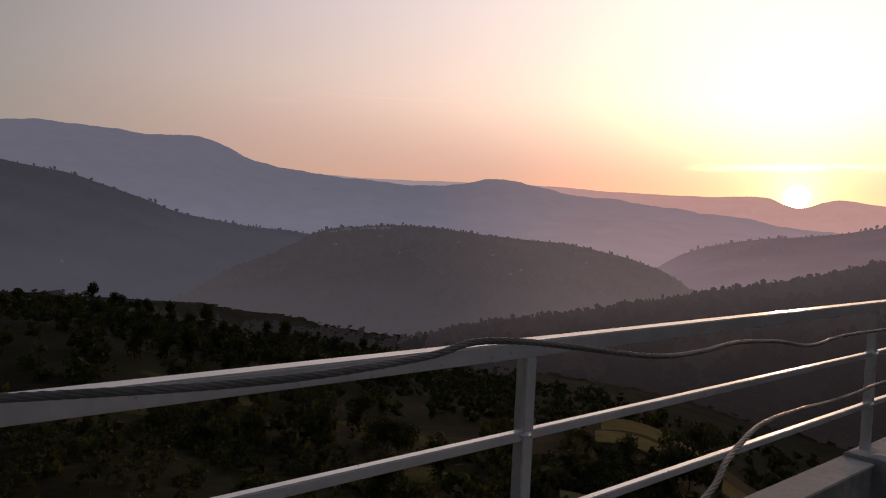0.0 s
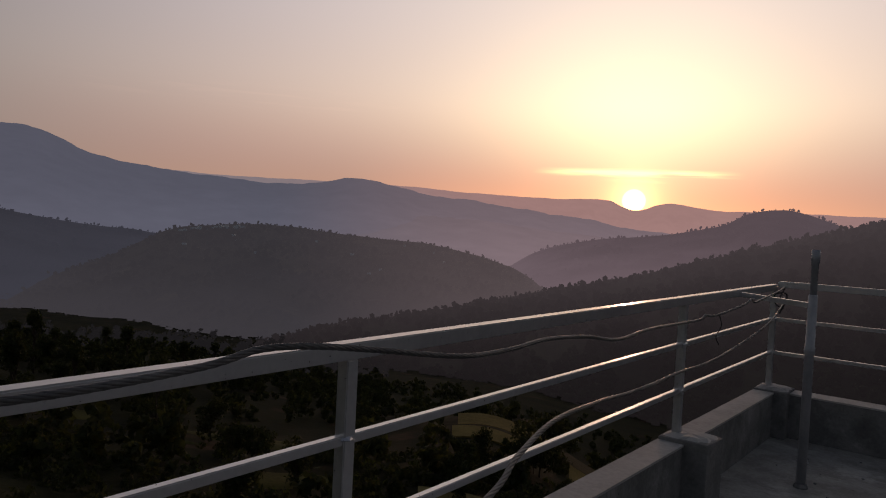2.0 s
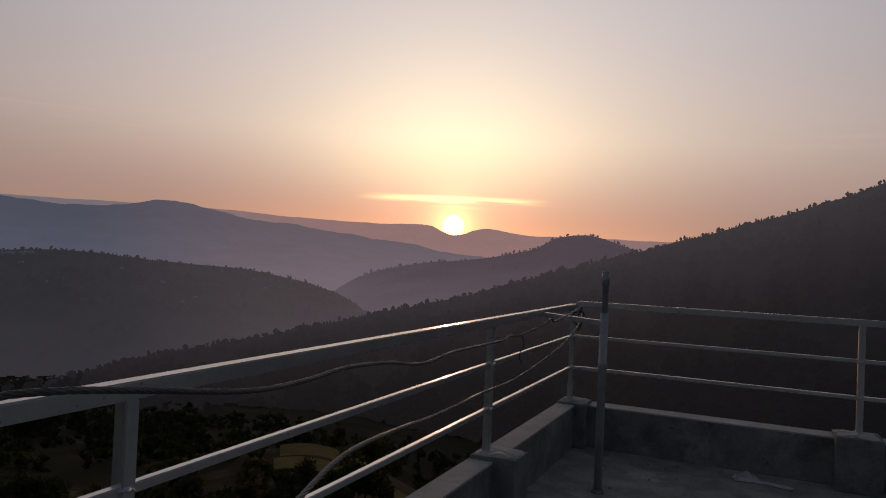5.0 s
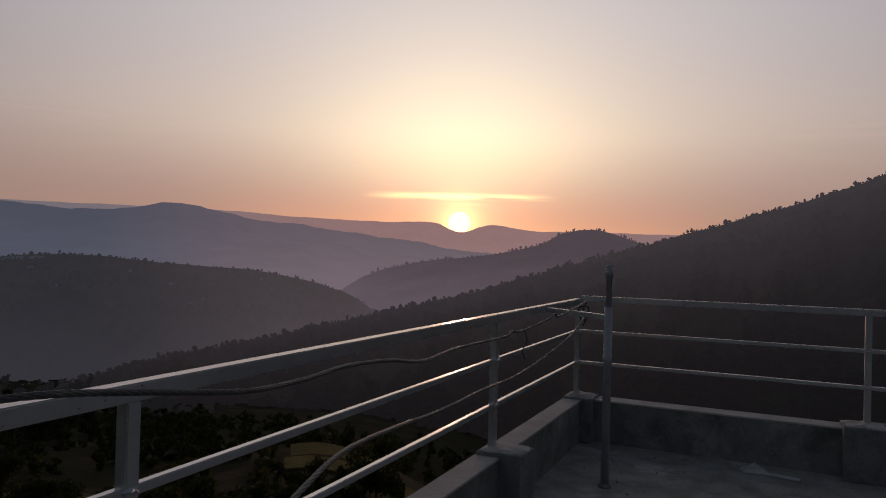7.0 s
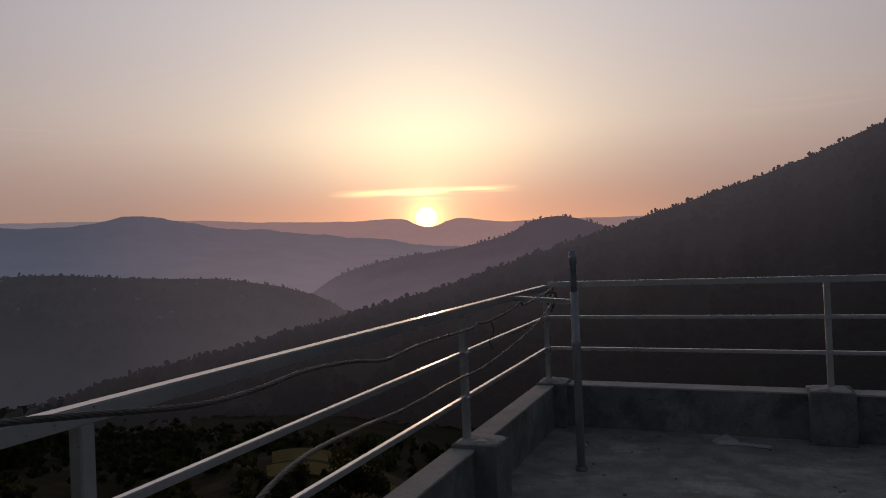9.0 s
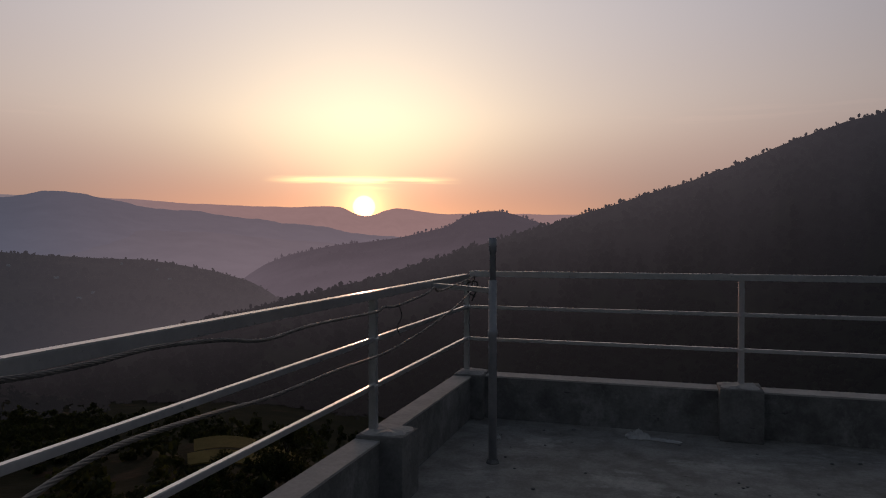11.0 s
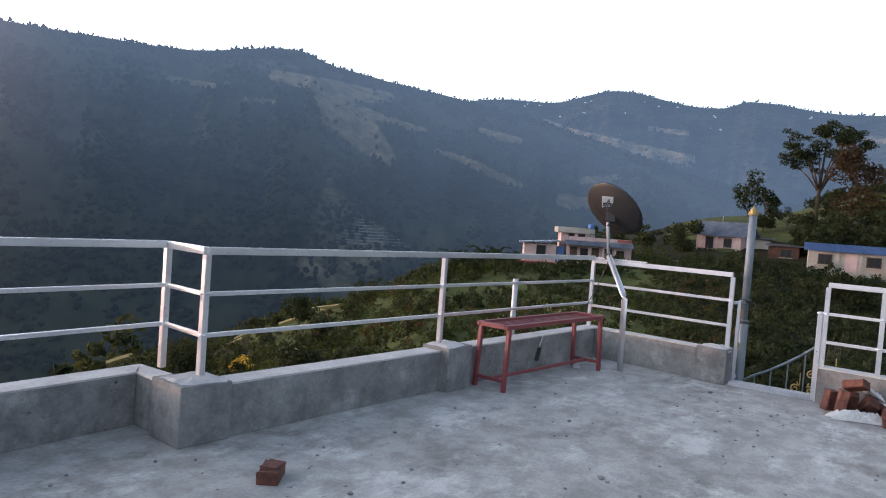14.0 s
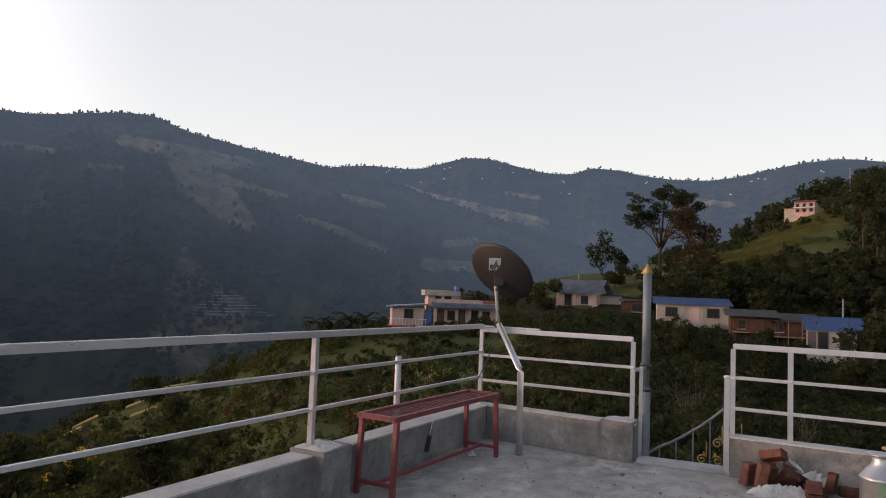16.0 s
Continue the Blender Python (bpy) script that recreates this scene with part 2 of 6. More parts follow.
BRASS = surface("brass rim", (0.38, 0.30, 0.10), (0.55, 0.44, 0.18), 0.4, 0.8, grain=70, blotch=6)
TARP = surface("green plastic tarpaulin", (0.025, 0.26, 0.045), (0.07, 0.46, 0.10), 0.45, grain=60, blotch=7, bump=0.2)
PINK = surface("pink washed plaster", (0.35, 0.255, 0.235), (0.54, 0.41, 0.375), 0.9, grain=8, blotch=0.6, bump=0.15)
CREAM = surface("cream plaster", (0.25, 0.23, 0.195), (0.40, 0.37, 0.32), 0.9, grain=8, blotch=0.6, bump=0.15)
MUD = surface("red mud plaster", (0.050, 0.030, 0.024), (0.105, 0.060, 0.045), 0.95, grain=8, blotch=0.8, bump=0.3)
BLUE_TIN = surface("blue roofing sheet", (0.035, 0.09, 0.25), (0.07, 0.15, 0.36), 0.5, 0.1, grain=4, blotch=0.7)
GREY_TIN = surface("rusty grey roofing sheet", (0.05, 0.05, 0.052), (0.11, 0.105, 0.105), 0.6, 0.2, grain=4, blotch=0.7,
                   speck=((0.14, 0.07, 0.045), 0.55, 0.7, 1.3))
SLATE_TIN = surface("blue-grey patched roofing sheet", (0.10, 0.12, 0.16), (0.26, 0.28, 0.32), 0.5, 0.2, grain=3, blotch=0.9)
GRASS = surface("hillside grass", (0.034, 0.041, 0.014), (0.082, 0.090, 0.032), 0.95, grain=2.5, blotch=0.15, bump=0.5)
RED_TIN = surface("red roofing", (0.22, 0.06, 0.05), (0.34, 0.11, 0.09), 0.7, grain=5, blotch=0.8)
# window panes, and the painted shade inside open doorways
GLASS_AND_SHADE = surface("dark window glass and doorway shade", (0.008, 0.009, 0.011), (0.018, 0.020, 0.024), 0.72, grain=3, blotch=1)
PLANK = surface("pale sawn timber", (0.16, 0.12, 0.075), (0.27, 0.205, 0.13), 0.85, grain=18, blotch=2, bump=0.3)
TIMBER = surface("weathered timber", (0.045, 0.031, 0.023), (0.105, 0.072, 0.050), 0.85, grain=18, blotch=2, bump=0.3)
BARK = surface("tree bark", (0.035, 0.028, 0.022), (0.09, 0.072, 0.055), 0.95, grain=12, blotch=2, bump=0.5)
DRY_STEM = surface("dry pale stems", (0.055, 0.046, 0.036), (0.11, 0.092, 0.07), 0.9, grain=30, blotch=4, bump=0.2)
LEAF = surface("broad leaves", (0.014, 0.022, 0.010), (0.038, 0.048, 0.020), 0.7, grain=2, blotch=0.25, bump=0, island=0.4, leafy=True)
LEAF_DARK = surface("dark leaves", (0.017, 0.024, 0.011), (0.047, 0.054, 0.024), 0.75, grain=2, blotch=0.25, bump=0, island=0.4, leafy=True)
LEAF_RUST = surface("reddish leaves", (0.036, 0.025, 0.016), (0.078, 0.050, 0.026), 0.8, grain=2, blotch=0.3, bump=0, island=0.4, leafy=True)
PALE_BLOOM = surface("pale yellow flowers", (0.22, 0.20, 0.09), (0.36, 0.33, 0.17), 0.7, grain=5, blotch=1, bump=0, island=0.3, leafy=True)
BLOOM = surface("yellow flowers", (0.45, 0.29, 0.02), (0.62, 0.44, 0.05), 0.7, grain=5, blotch=1, bump=0, island=0.3, leafy=True)
SHRUB = surface("shrub leaves", (0.022, 0.031, 0.010), (0.060, 0.074, 0.023), 0.75, grain=2, blotch=0.12, bump=0, island=0.45, leafy=True)
GROUND = surface("hillside ground", (0.010, 0.011, 0.006), (0.032, 0.031, 0.015), 0.95, grain=0.6, blotch=0.035, bump=0.5,
                 speck=((0.055, 0.035, 0.022), 0.58, 0.70, 0.055))
GRASS_DRY = surface("dry hillside grass", (0.030, 0.033, 0.010), (0.090, 0.084, 0.026), 0.95, grain=2.0, blotch=0.12, bump=0.4)
STUBBLE = surface("ochre stubble", (0.085, 0.070, 0.022), (0.19, 0.150, 0.052), 0.95, grain=1.6, blotch=0.12, bump=0.4)
PADDY = surface("ripe terrace field", (0.13, 0.105, 0.034), (0.24, 0.19, 0.065), 0.9, grain=1.5, blotch=0.2, bump=0.3)
# distance haze is mixed into all of these surfaces as emission
HILLS = {
    "far": surface("far mountain with painted haze", (0.03, 0.035, 0.03), (0.07, 0.07, 0.06), 1, grain=0.012, blotch=0.0025, bump=0,
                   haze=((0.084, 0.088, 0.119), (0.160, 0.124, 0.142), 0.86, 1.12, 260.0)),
    "spur": surface("mountain spur with painted haze", (0.03, 0.035, 0.03), (0.07, 0.07, 0.06), 1, grain=0.012, blotch=0.0025, bump=0,
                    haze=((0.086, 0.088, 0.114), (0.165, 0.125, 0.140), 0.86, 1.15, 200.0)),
    "farthest": surface("farthest mountain with painted haze", (0.03, 0.035, 0.03), (0.07, 0.07, 0.06), 1, grain=0.012, blotch=0.0025, bump=0,
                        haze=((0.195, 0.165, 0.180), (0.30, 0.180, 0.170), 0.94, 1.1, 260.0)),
    "knoll": surface("wooded knoll with painted haze", (0.02, 0.024, 0.016), (0.05, 0.052, 0.036), 1, grain=0.03, blotch=0.006, bump=0,
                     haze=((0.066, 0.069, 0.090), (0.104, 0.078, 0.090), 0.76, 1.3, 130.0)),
    "flank": surface("wooded flank with painted haze", (0.02, 0.024, 0.014), (0.055, 0.052, 0.036), 1, grain=0.035, blotch=0.008, bump=0,
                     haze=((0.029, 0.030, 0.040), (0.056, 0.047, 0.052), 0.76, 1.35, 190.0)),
    "hill": surface("wooded hill with painted haze", (0.010, 0.013, 0.008), (0.120, 0.104, 0.066), 1, grain=0.045, blotch=0.012, bump=0,
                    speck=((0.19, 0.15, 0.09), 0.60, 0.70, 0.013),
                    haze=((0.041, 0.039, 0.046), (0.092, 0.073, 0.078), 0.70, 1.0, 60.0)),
    "slope": surface("forest slope with painted haze", (0.007, 0.011, 0.006), (0.052, 0.060, 0.030), 1, grain=0.04, blotch=0.007, bump=0,
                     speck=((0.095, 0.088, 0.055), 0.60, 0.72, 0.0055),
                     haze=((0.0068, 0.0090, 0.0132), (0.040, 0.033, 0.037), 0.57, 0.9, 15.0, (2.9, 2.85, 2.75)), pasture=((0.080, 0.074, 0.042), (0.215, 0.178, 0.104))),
    "hill_tree": surface("hill trees with painted haze", (0.016, 0.018, 0.011), (0.040, 0.040, 0.025), 1, grain=0.2, blotch=0.02, bump=0, island=0.25,
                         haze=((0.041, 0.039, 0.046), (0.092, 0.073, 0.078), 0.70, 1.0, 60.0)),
    "slope_tree": surface("slope trees with painted haze", (0.010, 0.014, 0.008), (0.036, 0.042, 0.022), 1, grain=0.2, blotch=0.02, bump=0, island=0.25,
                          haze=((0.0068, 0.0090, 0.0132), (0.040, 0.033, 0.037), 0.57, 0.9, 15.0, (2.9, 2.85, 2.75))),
    # valley trees, house walls and terraces also glow in place of haze
    "valley_tree": surface("valley trees with painted haze", (0.010, 0.013, 0.008), (0.034, 0.034, 0.020), 1, grain=0.2, blotch=0.02, bump=0, island=0.25,
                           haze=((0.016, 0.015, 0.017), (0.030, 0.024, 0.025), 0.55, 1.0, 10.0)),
    "house": surface("distant pale walls with painted haze", (0.62, 0.60, 0.58), (0.80, 0.79, 0.77), 1, grain=0.1, blotch=0.02, bump=0,
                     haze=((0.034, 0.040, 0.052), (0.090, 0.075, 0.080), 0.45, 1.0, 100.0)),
    "field": surface("pale terrace with painted haze", (0.10, 0.09, 0.06), (0.19, 0.165, 0.11), 1, grain=0.08, blotch=0.02, bump=0,
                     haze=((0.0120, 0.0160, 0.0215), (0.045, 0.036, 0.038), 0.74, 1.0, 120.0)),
    "blue": surface("ridge with painted blue haze", (0.008, 0.014, 0.010), (0.085, 0.090, 0.062), 1, grain=0.03, blotch=0.007, bump=0,
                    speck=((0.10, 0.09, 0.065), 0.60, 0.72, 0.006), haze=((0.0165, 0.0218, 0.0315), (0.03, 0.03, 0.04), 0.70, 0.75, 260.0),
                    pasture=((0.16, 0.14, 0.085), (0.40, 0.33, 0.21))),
}

# ---- building helpers ----


def part(name, bm, material, parent=None, label=""):
    me = bpy.data.meshes.new(name)
    bm.to_mesh(me)
    bm.free()
    me.materials.append(material)
    ob = new(name, me)
    ob.parent = parent
    return tagged(ob, label) if label else ob


def raw_part(name, verts, faces, material, parent=None):
    me = bpy.data.meshes.new(name)
    me.from_pydata(verts, [], faces)
    me.materials.append(material)
    ob = new(name, me)
    ob.parent = parent
    return ob


def thing(name, label, category, m=None, group="", kind=""):
    ob = tagged(new(name), label, category, group, kind)
    ob.empty_display_size = 0.1
    if m is not None:
        ob.matrix_basis = m
    return ob


def block(size, at=(0, 0, 0), bevel=0.0, turn=0.0, bm=None):
    """A box standing on at, with softened edges."""
    own = bmesh.new()
    bmesh.ops.create_cube(own, size=1)
    bmesh.ops.scale(own, vec=size, verts=own.verts)
    if bevel:
        bmesh.ops.bevel(own, geom=own.edges[:], offset=bevel, segments=2, affect="EDGES", profile=0.6)
    bmesh.ops.transform(own, matrix=Matrix.Translation(Vector(at) + Vector((0, 0, size[2] / 2))) @ Matrix.Rotation(radians(turn), 4, "Z"), verts=own.verts)
    return merged(bm, own)


def merged(bm, own):
    if bm is None:
        return own
    me = bpy.data.meshes.new("tmp")
    own.to_mesh(me)
    own.free()
    bm.from_mesh(me)
    bpy.data.meshes.remove(me)
    return bm


def bar(a, b, w, h, bevel=0.003, bm=None):
    """A square tube from a to b, w wide and h high."""
    a, b = Vector(a), Vector(b)
    d = b - a
    own = bmesh.new()
    bmesh.ops.create_cube(own, size=1)
    bmesh.ops.scale(own, vec=(w, h, d.length), verts=own.verts)
    if bevel:
        bmesh.ops.bevel(own, geom=own.edges[:], offset=bevel, segments=2, affect="EDGES")
    z = d.normalized()
    up = Vector((0, 0, 1)) if abs(z.z) < 0.95 else Vector((0, 1, 0))
    x = up.cross(z).normalized()
    y = z.cross(x)
    m = Matrix((x, y, z)).transposed().to_4x4()
    bmesh.ops.transform(own, matrix=Matrix.Translation((a + b) / 2) @ m, verts=own.verts)
    return merged(bm, own)


def tube(points, radius, sides=10, bm=None, radii=None):
    bm = bm or bmesh.new()
    pts = [Vector(p) for p in points]
    rings = []
    for i, p in enumerate(pts):
        d = (pts[min(i + 1, len(pts) - 1)] - pts[max(i - 1, 0)]).normalized()
        ref = Vector((0, 0, 1)) if abs(d.z) < 0.9 else Vector((1, 0, 0))
        u = d.cross(ref).normalized()
        v = d.cross(u)
        r = radii[i] if radii else radius
        rings.append([bm.verts.new(p + r * (math.cos(a) * u + math.sin(a) * v)) for a in (2 * math.pi * k / sides for k in range(sides))])
    for a, b in zip(rings, rings[1:]):
        for k in range(sides):
            bm.faces.new((a[k], a[(k + 1) % sides], b[(k + 1) % sides], b[k])).smooth = True
    bm.faces.new(rings[0][::-1])
    bm.faces.new(rings[-1])
    bmesh.ops.recalc_face_normals(bm, faces=bm.faces[:])
    return bm


def lathe(profile, sides=40, bm=None):
    """A turned shape from (radius, height) pairs."""
    bm = bm or bmesh.new()
    rings = []
    for r, z in profile:
        rings.append([bm.verts.new((r * math.cos(a), r * math.sin(a), z)) for a in (2 * math.pi * k / sides for k in range(sides))])
    for a, b in zip(rings, rings[1:]):
        for k in range(sides):
            bm.faces.new((a[k], a[(k + 1) % sides], b[(k + 1) % sides], b[k])).smooth = True
    bm.faces.new(rings[0][::-1])
    bm.faces.new(rings[-1])
    bmesh.ops.recalc_face_normals(bm, faces=bm.faces[:])
    return bm


def spline(points, steps):
    """A smooth line through the points."""
    p = [Vector(q) for q in points]
    p = [2 * p[0] - p[1]] + p + [2 * p[-1] - p[-2]]
    out = []
    for i in range(1, len(p) - 2):
        for k in range(steps):
            t = k / steps
            out.append(0.5 * ((2 * p[i]) + (p[i + 1] - p[i - 1]) * t + (2 * p[i - 1] - 5 * p[i] + 4 * p[i + 1] - p[i + 2]) * t * t
                              + (3 * p[i] - p[i - 1] - 3 * p[i + 1] + p[i + 2]) * t ** 3))
    return out + [p[-2]]


def prism(outline, z0, z1, bm=None):
    own = bmesh.new()
    lo = [own.verts.new((x, y, z0)) for x, y in outline]
    hi = [own.verts.new((x, y, z1)) for x, y in outline]
    k = len(lo)
    own.faces.new(lo[::-1])
    own.faces.new(hi)
    for i in range(k):
        own.faces.new((lo[i], lo[(i + 1) % k], hi[(i + 1) % k], hi[i]))
    bmesh.ops.recalc_face_normals(own, faces=own.faces[:])
    return merged(bm, own)


# ---- the lie of the land ----
RADII = np.array([6, 20, 50, 90, 160, 300, 520], float)
LAND = {  # heights along a bearing from the roof, degrees clockwise from +y
    -180: (-7, -6, -2, 4, 16, 40, 60), -110: (-7, -11, -18, -22, -22, -30, -40), -84: (-7, -12, -19, -23, -23, -36, -62),
    -65: (-7, -13, -21, -28, -36, -52, -88), -45: (-7, -14, -24, -31, -44, -68, -100), -20: (-7, -14, -27, -39, -58, -86, -105),
    10: (-7, -14, -27, -40, -60, -86, -102), 35: (-7, -12, -13.5, -16.5, -42, -78, -98), 47: (-7, -9, -10, -9.5, -30, -70, -95),
    57: (-7, -8, -7, -4.5, -12, -55, -90), 68: (-7, -8, -6.3, -3.2, 1, -30, -85), 80: (-7, -8, -4.8, -0.9, 8, 6, -40),
    88: (-7, -8, -4.6, -0.8, 13, 24, 12), 97: (-7, -8, -5.6, -3.0, 20, 48, 55)}
BEARINGS = np.array(sorted(LAND) + [180], float)
HEIGHTS = np.array([LAND[a] for a in sorted(LAND)] + [LAND[-180]], float)


def soft(t):
    return t * t * (3 - 2 * t)


def ripple(x, y):
    return (np.sin(x * 0.071 + 1.3 * np.sin(y * 0.043)) + np.sin(y * 0.093 + 1.7 * np.sin(x * 0.031 + 2))
            + 0.5 * np.sin(x * 0.21 + y * 0.17) + 0.35 * np.sin(x * 0.37 - y * 0.29))


SHOULDER = 9.2


def land(x, y):
    """The height of the ground at x, y (arrays or numbers)."""
    x, y = np.asarray(x, float), np.asarray(y, float)
    r = np.hypot(x, y)
    az = np.degrees(np.arctan2(x, y))
    i = np.clip(np.searchsorted(BEARINGS, az) - 1, 0, len(BEARINGS) - 2)
    f = soft(np.clip((az - BEARINGS[i]) / (BEARINGS[i + 1] - BEARINGS[i]), 0, 1))
    q = np.log(np.clip(r, 6, 519) / 6)
    lr = np.log(RADII / 6)
    j = np.clip(np.searchsorted(lr, q) - 1, 0, len(lr) - 2)
    g = np.clip((q - lr[j]) / (lr[j + 1] - lr[j]), 0, 1)
    h = (HEIGHTS[i, j] * (1 - f) + HEIGHTS[i + 1, j] * f) * (1 - g) + (HEIGHTS[i, j + 1] * (1 - f) + HEIGHTS[i + 1, j + 1] * f) * g
    out = soft(np.clip((r - 500) / 500, 0, 1))
    h = h * (1 - out) - 110 * out
    calm = 1 - soft(np.clip((r - 110) / 120, 0, 1))
    slow = np.sin(x * 0.031 + 1.3 * np.sin(y * 0.023)) + np.sin(y * 0.037 + 1.7 * np.sin(x * 0.017 + 2))
    # a small rounded shoulder with terrace beds on the valley side
    h = h + SHOULDER * np.exp(-((az + 33) / 8.5) ** 2 - ((r - 138) / 30.0) ** 2)
    return h + np.clip((r - 12) / 40, 0, 1) * (ripple(x, y) * 0.45 * calm + slow * 0.9 * (1 - calm))


def ground_sheet():
    radii = np.concatenate([[0.5], np.geomspace(3, 700, 170), np.geomspace(760, 4900, 20)])
    turns = np.radians(np.arange(0, 360, 1.0))
    x, y = radii[:, None] * np.sin(turns), radii[:, None] * np.cos(turns)
    z = land(x, y)
    verts = np.stack([x, y, z], -1).reshape(-1, 3).tolist()
    k, faces = len(turns), []
    for i in range(len(radii) - 1):
        for j in range(k):
            faces.append((i * k + j, i * k + (j + 1) % k, (i + 1) * k + (j + 1) % k, (i + 1) * k + j))
    ob = raw_part("ground", verts, faces, GROUND)
    ob.data.shade_smooth()
    tagged(ob, "steep grassy hillside with brown soil and terraces falling to a valley", "ground", kind="structure")


ground_sheet()

# ---- distant mountains ----
rng = np.random.default_rng(7)


def rough_line(a, seed, scale):
    g = np.random.default_rng(seed)
    out = np.zeros_like(a)
    for k in range(7):
        fr = 0.35 * 1.9 ** k
        out += np.sin(a * fr + g.uniform(0, 6.3)) * scale / 1.75 ** k
    return out


class Mountain:
    """A ridge seen from the roof: its crest follows bearings and angles of rise at some distance; its face falls towards the valley."""

    def __init__(self, crest, near, far, foot, jag, seed):
        self.az, self.el = np.array(crest, float).T
        self.near, self.far, self.foot, self.jag, self.seed = near, far, foot, jag, seed
        self.bare = []

    def crest(self, a):
        t = np.interp(a, self.az, np.arange(len(self.az)))
        i = np.clip(t.astype(int), 0, len(self.az) - 2)
        p = [np.clip(i + k, 0, len(self.az) - 1) for k in (-1, 0, 1, 2)]
        f = t - i
        e0, e1, e2, e3 = (self.el[k] for k in p)
        m1, m2 = (e2 - e0) / 2, (e3 - e1) / 2
        el = (2 * f ** 3 - 3 * f ** 2 + 1) * e1 + (f ** 3 - 2 * f ** 2 + f) * m1 + (3 * f ** 2 - 2 * f ** 3) * e2 + (f ** 3 - f ** 2) * m2
        return el + rough_line(a, self.seed, self.jag)

    def distance(self, a):
        s = np.clip((a - self.az[0]) / (self.az[-1] - self.az[0]), 0, 1)
        return self.near + (self.far - self.near) * s

    def at(self, a, s):
        """The place on the face at bearing a; s runs from 0 at the crest to 1 at the foot."""
        d = self.distance(a)
        z0 = 1.4 + d * np.tan(np.radians(self.crest(a)))
        r = d * (1 - (1 - self.foot) * s)
        drop = 0.75 * s + 0.25 * s * s
        gully = (np.sin(a * 0.9 + 3 * s + self.seed) + 0.6 * np.sin(a * 2.3 - 4 * s + 1) + 0.35 * np.sin(a * 5.1 + 6 * s)) * np.sin(np.pi * np.clip(s, 0, 1)) ** 2
        z = z0 + (-125 - z0) * drop + gully * 0.045 * (z0 + 125)
        r = r + gully * 0.02 * d
        b = np.radians(a)
        return r * np.sin(b), r * np.cos(b), z

    def build(self, label, material, step=0.14, rows=40):
        a = np.arange(self.az[0], self.az[-1], step)
        s = np.linspace(0, 1, rows) ** 1.3
        x, y, z = self.at(a[None, :] + 0 * s[:, None], s[:, None] + 0 * a[None, :])
        back = [v[:1] for v in (x, y, z)]
        x, y, z = (np.concatenate([back[0] * 1.08, x]), np.concatenate([back[1] * 1.08, y]), np.concatenate([back[2] * 0 - 125, z]))
        verts = np.stack([x, y, z], -1).reshape(-1, 3).tolist()
        k = len(a)
        faces = [(i * k + j, i * k + j + 1, (i + 1) * k + j + 1, (i + 1) * k + j) for i in range(rows) for j in range(k - 1)]
        ob = raw_part("backdrop", verts, faces, material)
        ob.data.shade_smooth()
        if self.bare:
            around = np.degrees(np.arctan2(x, y))
            mark = self.open_ground(around, np.degrees(np.arctan2(z - 1.4, np.hypot(x, y))))
            ob.data.attributes.new("open_ground", "FLOAT", "POINT").data.foreach_set("value", mark.astype(np.float32).ravel())
        tagged(ob, label, "mountain", kind="structure")

    def place(self, a, el):
        """The place on the face at bearings a and angles of rise el."""
        out = []
        s = np.linspace(0, 0.97, 120)
        for b, e in zip(np.atleast_1d(a), np.atleast_1d(el)):
            x, y, z = self.at(np.full(120, b), s)
            rise = np.minimum.accumulate(np.degrees(np.arctan2(z - 1.4, np.hypot(x, y))))
            k = np.interp(-e, -rise, s)
            out.append([float(v[0]) for v in self.at(np.array([b]), np.array([k]))])
        return np.array(out)

    def open_ground(self, a, el):
        """How far each place lies within the open strips, given as (bearing, rise, half width)."""
        out = np.zeros_like(a)
        for line, share in self.bare:
            p = np.array(line, float)
            for u, v in zip(p[:-1], p[1:]):
                f = np.clip(((a - u[0]) * (v[0] - u[0]) + (el - u[1]) * (v[1] - u[1])) / ((v[0] - u[0]) ** 2 + (v[1] - u[1]) ** 2), 0, 1)
                away = np.hypot(a - u[0] - f * (v[0] - u[0]), el - u[1] - f * (v[1] - u[1])) / (u[2] + f * (v[2] - u[2]))
                out = np.maximum(out, share * np.clip((1.5 - away) / 0.9, 0, 1))
        return out

    def clearing(self, label, line, material, seed):
        """A ragged thin strip along the face, along (bearing, rise, half width)."""
        q = np.random.default_rng(seed)
        p = np.array(line, float)
        t = np.linspace(0, len(p) - 1, 44)
        a, e, w = (np.interp(t, np.arange(len(p)), p[:, k]) for k in range(3))
        side = np.stack([-np.gradient(e), np.gradient(a)], 1)
        side /= np.linalg.norm(side, axis=1)[:, None]
        verts = []
        for f in (-1.0, -0.4, 0.4, 1.0):
            wob = w * f * (0.8 + 0.35 * np.sin(t * 5 + q.uniform(0, 6)) + 0.25 * np.sin(t * 13 + q.uniform(0, 6)) + q.uniform(-0.15, 0.15, 44))
            verts.append(self.place(a + side[:, 0] * wob, e + side[:, 1] * wob) * (0.996, 0.996, 1) + (0, 0, 1.0))
        verts = np.concatenate(verts).tolist()
        faces = [(i * 44 + j, i * 44 + j + 1, i * 44 + j + 45, i * 44 + j + 44) for i in range(3) for j in range(43)]
        ob = raw_part("far_fields", verts, faces, material)
        ob.data.shade_smooth()
        tagged(ob, label, "fields", kind="stuff")

    def trees(self, label, material, count, size, edge, lo=None, hi=None):
        """Low wooded clumps over the face, and a row of single trees along the crest."""
        lo, hi = lo or self.az[0], hi or self.az[-1]
        g = np.random.default_rng(self.seed + 50)
        a = g.uniform(lo, hi, count + edge)
